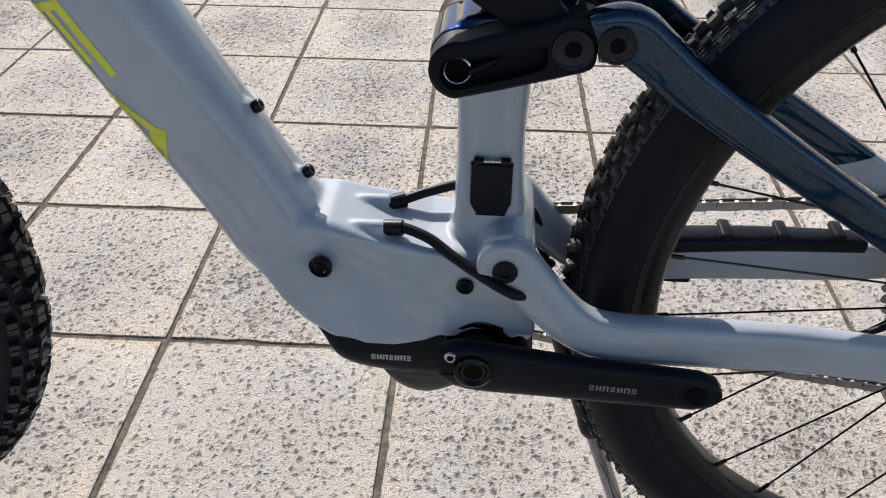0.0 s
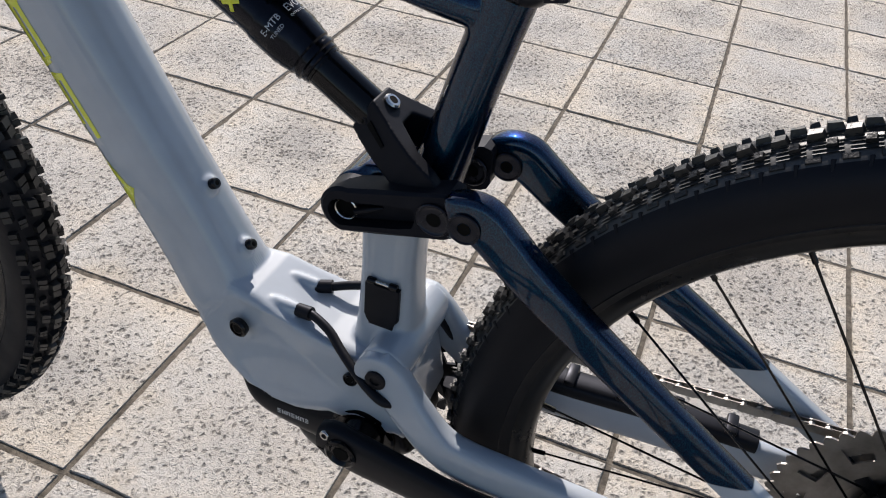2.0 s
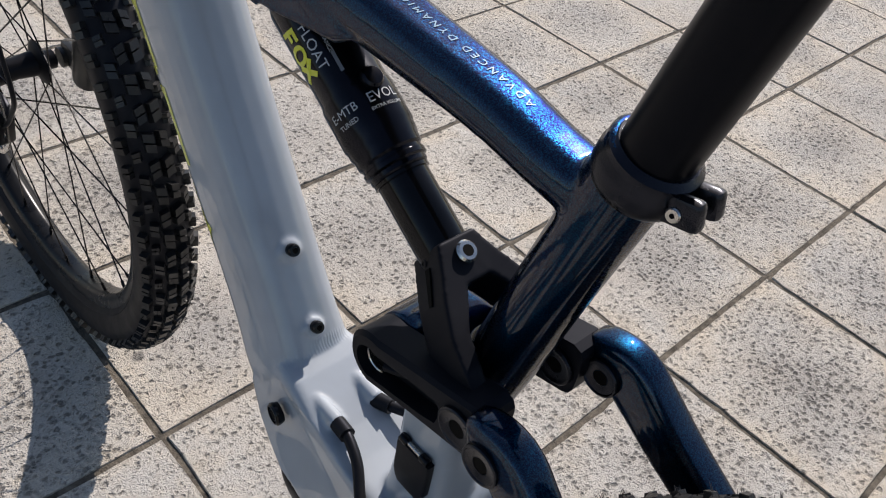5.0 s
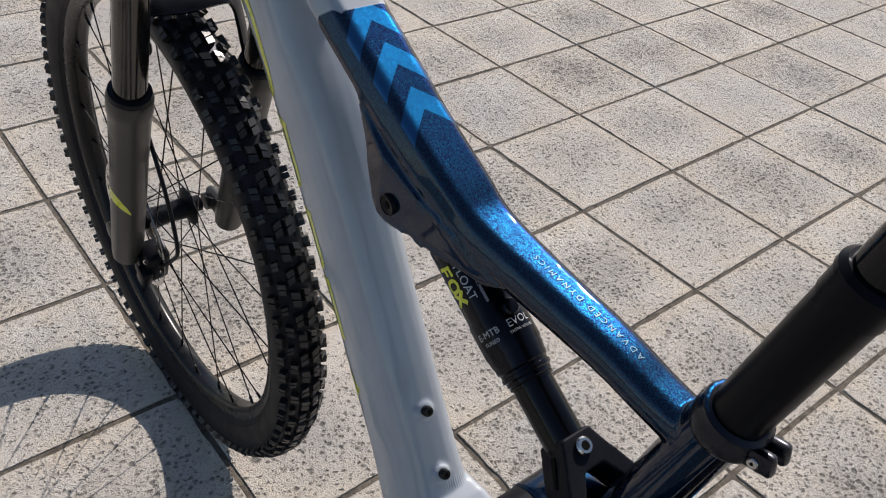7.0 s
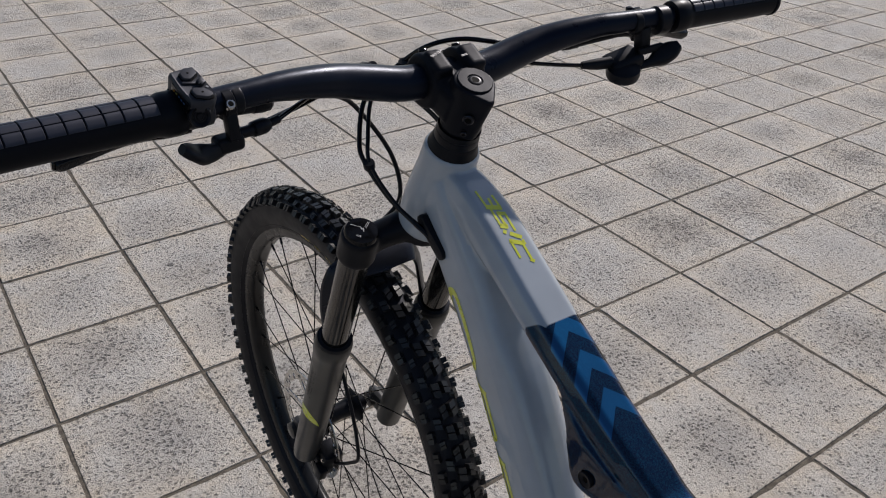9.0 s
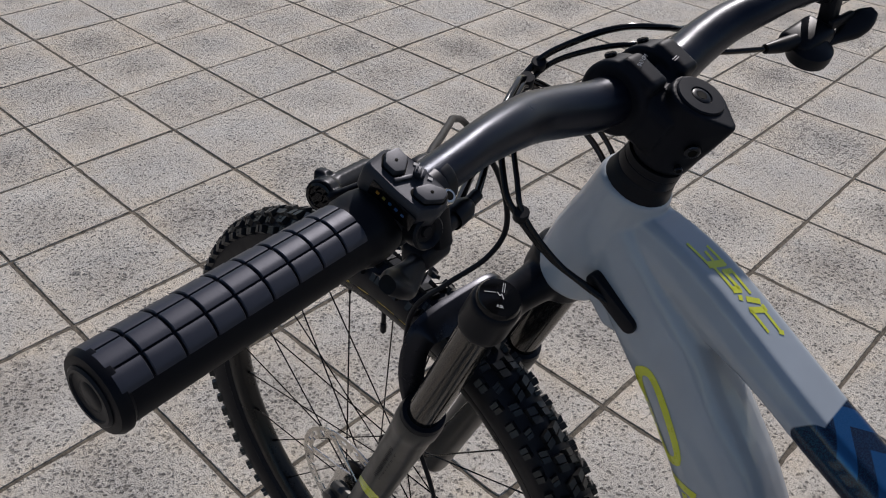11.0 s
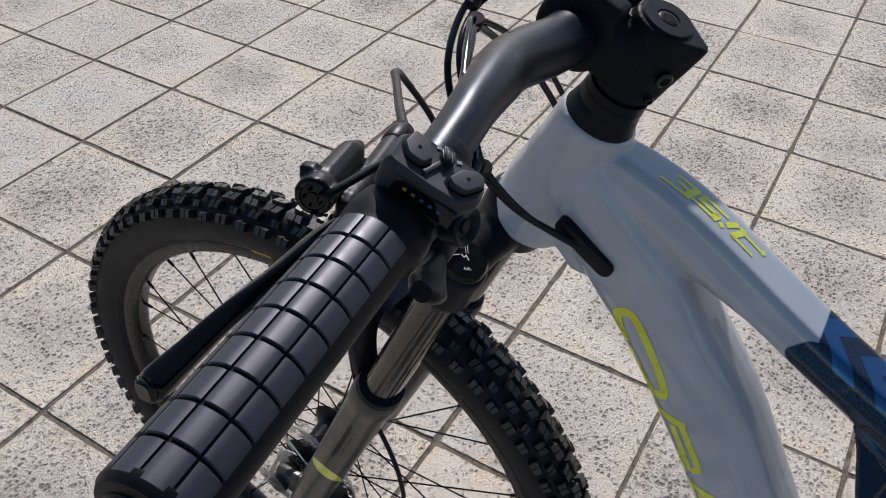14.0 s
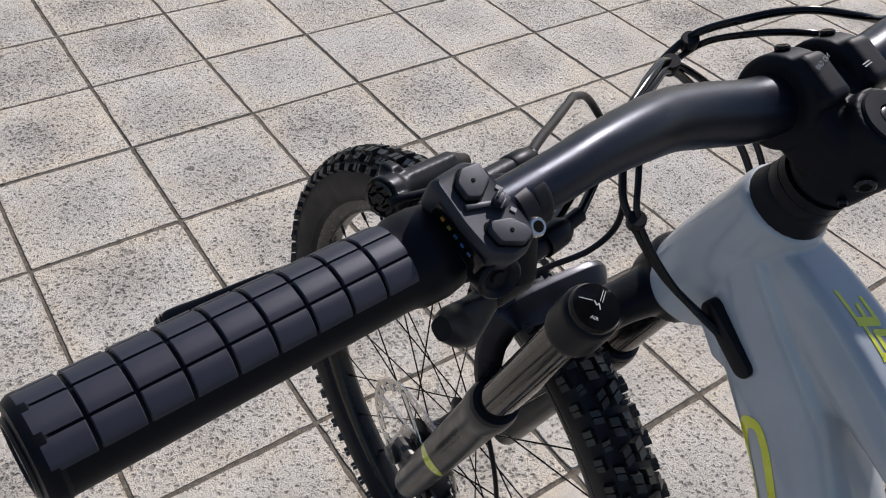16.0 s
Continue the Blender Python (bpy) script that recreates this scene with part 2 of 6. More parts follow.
def paving(name):
    """Pitted sandy concrete slabs: crumbled pits, sandy edges and a worn grey patch in the middle of most."""
    m = Nodes(name, (0.4, 0.36, 0.3), 0.88, spec=0.25)
    p = m.coords("World")
    info = m.add("ShaderNodeObjectInfo").outputs["Random"]
    isle = m.add("ShaderNodeNewGeometry").outputs["Random Per Island"]
    rnd = m.math("FRACT", m.math("ADD", m.math("MULTIPLY", info, 7.31), isle))
    # place within the slab, -1 to 1
    split = m.add("ShaderNodeSeparateXYZ")
    m.link(p, split.inputs[0])
    u = m.math("SUBTRACT", m.math("MULTIPLY", m.math("FRACT", m.math("MULTIPLY", m.math("SUBTRACT", split.outputs[0], X0), 1 / SLAB)), 2), 1)
    v = m.math("SUBTRACT", m.math("MULTIPLY", m.math("FRACT", m.math("MULTIPLY", m.math("SUBTRACT", split.outputs[1], Y0), 1 / SLAB)), 2), 1)
    rim = m.math("MAXIMUM", m.math("ABSOLUTE", u), m.math("ABSOLUTE", v))
    u = m.math("ADD", u, m.ramp(m.math("FRACT", m.math("MULTIPLY", rnd, 13.7)), 0, 1, -0.26, 0.26))
    v = m.math("ADD", v, m.ramp(m.math("FRACT", m.math("MULTIPLY", rnd, 29.3)), 0, 1, -0.26, 0.26))
    r = m.math("SQRT", m.math("ADD", m.math("MULTIPLY", u, u), m.math("MULTIPLY", v, v)))
    wob = m.noise(9, 4, 0.65, p)
    r = m.math("ADD", r, m.math("MULTIPLY", m.math("SUBTRACT", wob, 0.5), 1.5))
    patch = m.math("MULTIPLY", m.ramp(r, 1.05, 0.12), m.ramp(rnd, -0.25, 0.8))
    broad, fine_spots = m.noise(5, 4, 0.6, p), m.noise(70, 4, 0.7, p)
    sand = m.mix(m.ramp(broad, 0.35, 0.68), (0.616, 0.589, 0.552), (0.626, 0.566, 0.492))
    # warm sand gathers towards the edges of the slabs
    warm = m.math("MULTIPLY", m.ramp(m.math("ADD", rim, m.math("MULTIPLY", m.math("SUBTRACT", m.noise(13, 4, 0.7, p), 0.5), 1.6)), 0.70, 1.15), 0.75)
    sand = m.mix(warm, sand, (0.648, 0.558, 0.445))
    tone = m.mix(m.ramp(rnd, 0, 1), (0.90, 0.91, 0.92), (1.06, 1.04, 1.0))
    base = m.mix(1.0, sand, tone, "MULTIPLY")
    base = m.mix(m.math("MULTIPLY", patch, 0.50), base, (0.262, 0.250, 0.238))
    base = m.mix(m.ramp(fine_spots, 0.30, 0.72, 0.0, 0.22), base, (0.40, 0.37, 0.335))
    grit = m.noise(420, 3, 0.7, p)
    base = m.mix(m.ramp(grit, 0.40, 0.80, 0.0, 0.36), base, (0.30, 0.280, 0.262))
    warp = m.add("ShaderNodeTexNoise", Scale=110.0, Detail=2.0)
    m.link(p, warp.inputs["Vector"])
    shift = m.add("ShaderNodeVectorMath")
    shift.operation = "MULTIPLY_ADD"
    m.link(warp.outputs["Color"], shift.inputs[0])
    shift.inputs[1].default_value = (0.010, 0.010, 0.0)
    m.link(p, shift.inputs[2])
    pull = m.add("ShaderNodeVectorMath")
    pull.operation = "MULTIPLY"
    m.link(shift.outputs[0], pull.inputs[0])
    pull.inputs[1].default_value = (1.0, 0.78, 1.0)
    uneven = m.math("MULTIPLY", m.math("SUBTRACT", m.noise(22, 3, 0.6, p), 0.5), 0.20)
    coarse = m.ramp(m.math("FRACT", m.math("MULTIPLY", rnd, 5.7)), 0.0, 1.0, -0.05, 0.07)
    more = m.math("ADD", m.math("ADD", m.math("MULTIPLY", patch, 0.10), uneven), coarse)
    crumb = m.math("MULTIPLY", m.math("SUBTRACT", grit, 0.5), 0.34)
    pit, dent = None, None
    for scale, least, span, weight in ((118.0, 0.05, 0.38, 1.0), (280.0, 0.0, 0.40, 0.42)):
        cell = m.add("ShaderNodeTexVoronoi", Scale=scale, Randomness=0.86)
        m.link(pull.outputs[0], cell.inputs["Vector"])
        size = m.math("ADD", m.math("MULTIPLY", cell.outputs["Color"], span), m.math("ADD", more, least))
        near = m.math("ADD", m.math("SUBTRACT", cell.outputs["Distance"], size), crumb)
        one, bowl = m.math("MULTIPLY", m.ramp(near, 0.07, -0.09), weight), m.math("MULTIPLY", m.ramp(near, 0.14, -0.22), weight)
        pit = one if pit is None else m.math("MAXIMUM", pit, one)
        dent = bowl if dent is None else m.math("MAXIMUM", dent, bowl)
    # pits coloured darker, shade in their hollows painted on top of the bump
    base = m.mix(m.math("MULTIPLY", pit, m.ramp(patch, 0.0, 0.8, 0.46, 0.76)), base, (0.118, 0.108, 0.099))
    spot = m.add("ShaderNodeTexVoronoi", Scale=3.1)
    m.link(p, spot.inputs["Vector"])
    stain = m.ramp(m.math("ADD", spot.outputs["Distance"], m.math("MULTIPLY", wob, 0.05)), 0.062, 0.052)
    base = m.mix(m.math("MULTIPLY", stain, 0.75), base, (0.12, 0.115, 0.11))
    ragged = m.math("ADD", rim, m.math("MULTIPLY", m.math("SUBTRACT", m.noise(48, 4, 0.75, p), 0.5), 0.11))
    ragged = m.math("ADD", ragged, m.math("MULTIPLY", m.math("SUBTRACT", m.noise(2.7, 3, 0.6, p), 0.5), 0.10))
    base = m.mix(m.math("MULTIPLY", m.ramp(ragged, 0.966, 1.0), 0.72), base, (0.090, 0.080, 0.069))
    m.set("Base Color", base)
    h = m.math("ADD", m.math("MULTIPLY", dent, -1.0), m.math("ADD", m.math("MULTIPLY", grit, 0.50), m.math("MULTIPLY", fine_spots, 0.55)))
    m.bump(h, 1.0, 0.0062)
    return m.mat


SLAB, X0, Y0 = 0.333, -0.7685, 1.3145
paving_mat = paving("pitted_paving")
m = Nodes("joint_sand", (0.09, 0.08, 0.07), 0.95, spec=0.2)
pw = m.coords("World")
m.set("Base Color", m.mix(m.ramp(m.noise(60, 4, 0.7, pw), 0.3, 0.7), (0.042, 0.037, 0.031), (0.19, 0.163, 0.130)))
m.bump(m.noise(350, 3, 0.6, pw), 0.8, 0.003)
joint_mat = m.mat


# ---------------------------------------------------------------- mesh tools
def part(name, bm, material, parent=None, label="", smooth=True):
    """Links a bmesh as one mesh object under a thing or a part."""
    me = bpy.data.meshes.new(name)
    bmesh.ops.recalc_face_normals(bm, faces=bm.faces)
    for f in bm.faces:
        f.smooth = smooth
    bm.to_mesh(me)
    bm.free()
    if material:
        me.materials.append(material)
    if smooth:
        sharp(me)
    return hang(name, me, parent, label)


def sharp(me, angle=38):
    me.set_sharp_from_angle(angle=radians(angle))


def hang(name, me, parent=None, label="", m=None):
    ob = new(name, me)
    ob.parent = parent
    if m is not None:
        ob.matrix_basis = m
    if label:
        tagged(ob, label)
    return ob


def rings(bm, loops, close=True, cap=True):
    """Skins loops of points."""
    rows = [[bm.verts.new(p) for p in loop] for loop in loops]
    n = len(rows[0])
    for a, b in zip(rows, rows[1:]):
        for i in range(n if close else n - 1):
            j = (i + 1) % n
            bm.faces.new((a[i], a[j], b[j], b[i]))
    if cap:
        bm.faces.new(rows[0][::-1])
        bm.faces.new(rows[-1])
    return rows


def power(c, p):
    return math.copysign(abs(c) ** (2 / p), c)


def spline(points, n):
    """Smooth points through the given ones (any width of row)."""
    pts = [np.array(p, float) for p in points]
    out = []
    for i in range(len(pts) - 1):
        a, b, c, d = pts[max(i - 1, 0)], pts[i], pts[i + 1], pts[min(i + 2, len(pts) - 1)]
        for k in range(n):
            t = k / n
            out.append(0.5 * (2 * b + (c - a) * t + (2 * a - 5 * b + 4 * c - d) * t * t + (3 * b - a - 3 * c + d) * t ** 3))
    return out + [pts[-1]]


def sweep(bm, rows, seg=28, p=2.4, fine=5):
    """A tube along a path of rows x, y, z, half depth (in the plane of the bike), half width (across it), squareness."""
    rows = spline(rows, fine)
    loops = []
    for i, r in enumerate(rows):
        a, b = rows[max(i - 1, 0)], rows[min(i + 1, len(rows) - 1)]
        t = Vector((b[0] - a[0], b[1] - a[1], b[2] - a[2])).normalized()
        n = t.cross(Vector((0, 1, 0))).normalized()
        s = n.cross(t).normalized()
        o = Vector(r[:3])
        q = r[5] if len(r) > 5 else p
        loops.append([o + n * (r[3] * power(math.cos(w), q)) + s * (r[4] * power(math.sin(w), q))
                      for w in (2 * math.pi * k / seg for k in range(seg))])
    rings(bm, loops)


def facets(bm, rows, fine=4, round_off=0.25):
    """A tube of six soft facets: rows x, z, top and bottom of the section, half widths at top, at the shoulder and below, shoulder height."""
    rows = spline(rows, fine)
    loops = []
    for i, r in enumerate(rows):
        a, b = rows[max(i - 1, 0)], rows[min(i + 1, len(rows) - 1)]
        t = Vector((b[0] - a[0], 0, b[1] - a[1])).normalized()
        n = Vector((-t.z, 0, t.x))
        top, low, wt, ws, wl, hs = r[2:8]
        corners = [(top, wt), (hs, ws), (low, wl), (low, -wl), (hs, -ws), (top, -wt)]
        loop = []
        for k, c in enumerate(corners):
            before, after = corners[k - 1], corners[(k + 1) % 6]
            for other in (before, after):
                d = Vector((other[0] - c[0], other[1] - c[1]))
                q = Vector(c) + d * (min(0.004, d.length * round_off) / max(d.length, 1e-6))
                loop.append(Vector((r[0], 0, r[1])) + n * q.x + Vector((0, q.y, 0)))
        loops.append(loop)
    rings(bm, loops)


def cable(bm, points, radius, seg=10, fine=8):
    """A round tube of one radius, or of a radius per point, through points in space."""
    rad = radius if isinstance(radius, (list, tuple)) else [radius] * len(points)
    rows = spline([(*p, r) for p, r in zip(points, rad)], fine)
    loops, n = [], None
    for i, r in enumerate(rows):
        a, b = rows[max(i - 1, 0)], rows[min(i + 1, len(rows) - 1)]
        t = Vector(b[:3] - a[:3]).normalized()
        if n is None:
            n = t.orthogonal().normalized()
        n = (n - t * n.dot(t)).normalized()
        s = t.cross(n)
        loops.append([Vector(r[:3]) + (n * math.cos(w) + s * math.sin(w)) * r[3] for w in (2 * math.pi * k / seg for k in range(seg))])
    rings(bm, loops)


def frame_of(axis):
    z = Vector(axis).normalized()
    x = z.orthogonal().normalized()
    return x, z.cross(x), z


def lathe(bm, origin, axis, profile, seg=32, closed=False, cap=True):
    """Turns (radius, height) rows round an axis."""
    x, y, z = frame_of(axis)
    o = Vector(origin)
    loops = [[o + z * h + (x * math.cos(w) + y * math.sin(w)) * r for w in (2 * math.pi * k / seg for k in range(seg))] for r, h in profile]
    if closed:
        loops.append(loops[0])
        rows = [[bm.verts.new(q) for q in loop] for loop in loops[:-1]]
        for a, b in zip(rows, rows[1:] + rows[:1]):
            for i in range(seg):
                j = (i + 1) % seg
                bm.faces.new((a[i], a[j], b[j], b[i]))
    else:
        rings(bm, loops, cap=cap)


def slab(bm, outline, y0, y1, bevel=0.0015, seg=2):
    """An outline in x and z, given a thickness across the bike, with rounded edges."""
    made = bmesh.new()
    a = [made.verts.new((x, y0, z)) for x, z in outline]
    b = [made.verts.new((x, y1, z)) for x, z in outline]
    n = len(outline)
    made.faces.new(a)
    made.faces.new(b[::-1])
    for i in range(n):
        made.faces.new((a[i], b[i], b[(i + 1) % n], a[(i + 1) % n]))
    if bevel:
        edges = [e for e in made.edges if abs(e.verts[0].co.y - e.verts[1].co.y) < 1e-6]
        bmesh.ops.bevel(made, geom=edges, offset=bevel, segments=seg, profile=0.5, affect="EDGES")
    pour(bm, made)


def pour(bm, made, m=None):
    """Adds one bmesh to another, at the pose m."""
    if m is not None:
        bmesh.ops.transform(made, matrix=m, verts=made.verts)
    bmesh.ops.recalc_face_normals(made, faces=made.faces)
    me = bpy.data.meshes.new("scratch")
    made.to_mesh(me)
    made.free()
    bm.from_mesh(me)
    bpy.data.meshes.remove(me)


def box(bm, size, m=None, bevel=0.002, seg=2):
    made = bmesh.new()
    bmesh.ops.create_cube(made, size=1)
    bmesh.ops.scale(made, vec=size, verts=made.verts)
    if bevel:
        bmesh.ops.bevel(made, geom=made.edges[:], offset=bevel, segments=seg, profile=0.5, affect="EDGES")
    pour(bm, made, m)


def pill(a, b, ra, rb, n=12):
    """The outline round two circles in x and z."""
    a, b = Vector(a), Vector(b)
    w0 = math.atan2(b.y - a.y, b.x - a.x)
    out = [(a.x + ra * math.cos(w), a.y + ra * math.sin(w)) for w in (w0 + math.pi / 2 + math.pi * k / n for k in range(n + 1))]
    return out + [(b.x + rb * math.cos(w), b.y + rb * math.sin(w)) for w in (w0 - math.pi / 2 + math.pi * k / n for k in range(n + 1))]


def pivot(name, place, axis, r, material, parent):
    """A flush pivot bolt: a shallow dished disc round a six-sided socket."""
    bm = bmesh.new()
    lathe(bm, place, axis, [(r, -0.002), (r, 0.0018), (r * 0.95, 0.0024), (r * 0.88, 0.0024), (r * 0.83, 0.0017), (r * 0.66, 0.0013), (r * 0.42, 0.0010)], 32, cap=False)
    lathe(bm, place, axis, [(r * 0.42, 0.0010), (r * 0.37, 0.0007), (r * 0.36, 0.0004)], 6)
    return darkened(part(name, bm, material, parent), place, axis, r * 0.39)


def darkened(ob, place, axis, r):
    """Paints the faces inside a bolt's socket near-black, for the shade in there."""
    ob.data.materials.append(hole_shade)
    a = Vector(axis).normalized()
    for f in ob.data.polygons:
        d = f.center - Vector(place)
        if (d - a * d.dot(a)).length < r and abs(f.normal.dot(a)) > 0.7:
            f.material_index = 1
    return ob


def bolt(name, place, axis, r, h, material, parent, socket=0.45, label="", ringed=False):
    """A domed or ringed screw head with a six-sided socket."""
    bm = bmesh.new()
    s = r * socket
    ring = [(r * 0.84, h), (r * 0.74, h), (r * 0.70, h * 0.45), (s * 1.4, h * 0.45), (s * 1.3, h * 0.8), (s * 1.15, h * 0.8)] if ringed else [(r * 0.82, h), (s * 1.15, h)]
    top = h * 0.8 if ringed else h
    lathe(bm, place, axis, [(r * 0.9, -h), (r, 0), (r, h * 0.55)] + ring, 24, cap=False)
    lathe(bm, Vector(place), axis, [(s * 1.15, top), (s, top * 0.9), (s, 0.1 * h)], 6, cap=True)
    return darkened(part(name, bm, material, parent, label), place, axis, s * 0.9)


def smooth_union(ob, voxel=0.003, rounds=6):
    """Melts overlapping shells into one skin with rounded joints."""
    r = ob.modifiers.new("skin", "REMESH")
    r.mode, r.voxel_size, r.use_smooth_shade = "VOXEL", voxel, True
    s = ob.modifiers.new("soften", "SMOOTH")
    s.factor, s.iterations = 0.5, rounds
    return ob


def text_bmesh(words, size, depth=0.0):
    cu = bpy.data.curves.new("words", "FONT")
    cu.body, cu.size, cu.align_x, cu.align_y, cu.resolution_u = words, size, "CENTER", "CENTER", 2
    ob = bpy.data.objects.new("words", cu)
    scene.collection.objects.link(ob)
    me = bpy.data.meshes.new_from_object(ob.evaluated_get(bpy.context.evaluated_depsgraph_get()))
    bpy.data.objects.remove(ob)
    bm = bmesh.new()
    bm.from_mesh(me)
    bpy.data.meshes.remove(me)
    return bm


def basis(origin, along, up):
    """A pose whose x runs along a line of writing and whose y points to the letters' tops."""
    x = Vector(along).normalized()
    z = x.cross(Vector(up)).normalized()
    y = z.cross(x)
    m = Matrix((x, y, z)).transposed().to_4x4()
    m.translation = origin
    return m


def printed(name, words, size, origin, along, up, material, parent, bend=None, label=""):
    bm = text_bmesh(words, size)
    bmesh.ops.transform(bm, matrix=basis(origin, along, up), verts=bm.verts)
    if bend:
        bend(bm)
    return part(name, bm, material, parent, label, smooth=False)


def bars(rows, w=0.0005):
    """Flat bars, each x0, y0, x1, y1, width."""
    bm = bmesh.new()
    for x0, y0, x1, y1, t in rows:
        d = Vector((x1 - x0, y1 - y0)).normalized()
        n = Vector((-d.y, d.x)) * t / 2
        bm.faces.new([bm.verts.new((*q, 0)) for q in ((x0 + n.x, y0 + n.y), (x1 + n.x, y1 + n.y), (x1 - n.x, y1 - n.y), (x0 - n.x, y0 - n.y))])
    return bm



# ---------------------------------------------------------------- ground
bm = bmesh.new()
bmesh.ops.create_grid(bm, x_segments=2, y_segments=2, size=300)
bmesh.ops.translate(bm, vec=(0, 0, -0.0032), verts=bm.verts)
ground = part("ground", bm, joint_mat)
tagged(ground, "paved square of sandy pitted concrete slabs with dark joints", "paving", kind="structure")

# ---------------------------------------------------------------- the bicycle
bike = new("electric_mountain_bike")
bike.matrix_basis = pose(0, -0.008, 0, 0, 0, -1.0)
tagged(bike, "grey and metallic blue full-suspension electric mountain bike standing on paving", "bicycle")

HEAD = Vector((math.cos(radians(67.5)), 0, math.sin(radians(67.5))))
HT = Vector((-0.457, 0, 0.967))
AXLE_F = Vector((-0.760, 0, 0.3765))
AXLE_R = Vector((0.450, 0, 0.3935))
BB = Vector((0.005, 0, 0.360))

# front triangle
bm = bmesh.new()
sweep(bm, [(-0.466, 0, 0.922, 0.032, 0.027), (-0.4135, 0, 0.865, 0.0385, 0.033), (-0.3745, 0, 0.8145, 0.0355, 0.0335), (-0.3285, 0, 0.748, 0.039, 0.033),
           (-0.2535, 0, 0.6185, 0.0375, 0.033), (-0.1785, 0, 0.4886, 0.0375, 0.034), (-0.150, 0, 0.439, 0.038, 0.037), (-0.125, 0, 0.405, 0.030, 0.036)], p=2.9)
facets(bm, [(-0.452, 0.925, 0.026, -0.030, 0.016, 0.022, 0.018, 0.006), (-0.427, 0.9165, 0.0285, -0.028, 0.018, 0.0235, 0.018, 0.008), (-0.387, 0.9005, 0.0275, -0.022, 0.0195, 0.0275, 0.016, 0.005),
            (-0.321, 0.8645, 0.0232, -0.012, 0.0200, 0.0295, 0.014, 0.002), (-0.285, 0.8430, 0.0228, -0.012, 0.0200, 0.0295, 0.014, 0.002), (-0.242, 0.8195, 0.0222, -0.012, 0.0195, 0.0295, 0.016, 0.002),
            (-0.20, 0.7965, 0.0220, -0.013, 0.0185, 0.0285, 0.018, 0.001), (-0.152, 0.774, 0.0210, -0.016, 0.0180, 0.0262, 0.018, 0.001), (-0.12, 0.7640, 0.0178, -0.016, 0.0160, 0.0240, 0.016, 0.001),
            (-0.067, 0.7595, 0.0152, -0.015, 0.0140, 0.0212, 0.014, 0.001), (0.0, 0.755, 0.0132, -0.0130, 0.0125, 0.0190, 0.013, 0.001), (0.035, 0.749, 0.0128, -0.0125, 0.0120, 0.0182, 0.012, 0.001), (0.07, 0.745, 0.0128, -0.0125, 0.0115, 0.0170, 0.012, 0.001)])
made = bmesh.new()
slab(made, [(-0.262, 0.832), (-0.237, 0.822), (-0.2255, 0.786), (-0.2135, 0.747), (-0.207, 0.738), (-0.196, 0.7355), (-0.168, 0.741), (-0.140, 0.7405), (-0.095, 0.7425), (-0.080, 0.752), (-0.11, 0.760), (-0.155, 0.771), (-0.20, 0.792), (-0.24, 0.817)], -0.0325, 0.0325, 0.004, 2)
for v in made.verts:
    v.co.y *= 1 - 0.34 * min(1, max(0, (abs(v.co.x + 0.195) - 0.018) / 0.075))
pour(bm, made)
lathe(bm, HT, -HEAD, [(0.027, 0), (0.029, 0.004), (0.030, 0.03), (0.034, 0.075), (0.034, 0.112), (0.031, 0.118)], 40)
slab(bm, [(-0.470, 0.940), (-0.435, 0.925), (-0.385, 0.882), (-0.385, 0.858), (-0.405, 0.835), (-0.455, 0.838), (-0.490, 0.875)], -0.020, 0.020, 0.006)
made = bmesh.new()
slab(made, [(-0.170, 0.446), (-0.150, 0.458), (-0.128, 0.4640), (-0.108, 0.4635), (-0.060, 0.4500), (-0.035, 0.4460), (0.028, 0.445), (0.042, 0.43), (0.052, 0.372), (0.046, 0.362), (0.038, 0.3735), (0.026, 0.3815), (0.010, 0.3848), (-0.004, 0.3820), (-0.0155, 0.3735), (-0.0235, 0.3640),
            (-0.036, 0.3575), (-0.058, 0.3555), (-0.083, 0.3555), (-0.110, 0.3575), (-0.134, 0.372), (-0.150, 0.394), (-0.166, 0.414)], -0.0455, 0.0455, 0.0085, 3)
for v in made.verts:
    v.co.y *= 0.80 + 0.20 * min(1, max(0, (v.co.x + 0.165) / 0.055))
    v.co.y *= 1 - 0.20 * max(0, v.co.z - 0.425) / 0.035
pour(bm, made)
sweep(bm, [(0.012, 0, 0.43, 0.031, 0.030), (0.011, 0, 0.47, 0.027, 0.024), (0.010, 0, 0.52, 0.0245, 0.0215), (0.010, 0, 0.57, 0.0255, 0.0215), (0.012, 0, 0.605, 0.027, 0.022)], p=3.2)
sweep(bm, [(0.030, 0, 0.585, 0.020, 0.020), (0.041, 0, 0.622, 0.0195, 0.0195), (0.060, 0, 0.700, 0.0185, 0.0185), (0.081, 0, 0.782, 0.0185, 0.0185)], p=2.0)
lathe(bm, (-0.013, -0.025, 0.594), (0, 1, 0), [(0.020, 0), (0.020, 0.05)], 28)
slab(bm, [(-0.03, 0.60), (-0.012, 0.618), (0.03, 0.625), (0.04, 0.59), (0.0, 0.575)], -0.021, 0.021, 0.004)
lathe(bm, (0.026, -0.048, 0.450), (0, 1, 0), [(0.021, 0), (0.021, 0.096)], 28)
for s in (-1, 1):
    y = -0.0235 if s < 0 else 0.0125
    cable(bm, [(-0.100, y, 0.4565), (-0.084, y, 0.4555), (-0.066, y, 0.4555)], [0.003, 0.0060, 0.0066])
    cable(bm, [(-0.168, 0, 0.535), (-0.1615, 0, 0.5385)], 0.0085)
    cable(bm, [(-0.136, 0, 0.481), (-0.1285, 0, 0.4855)], 0.0085)
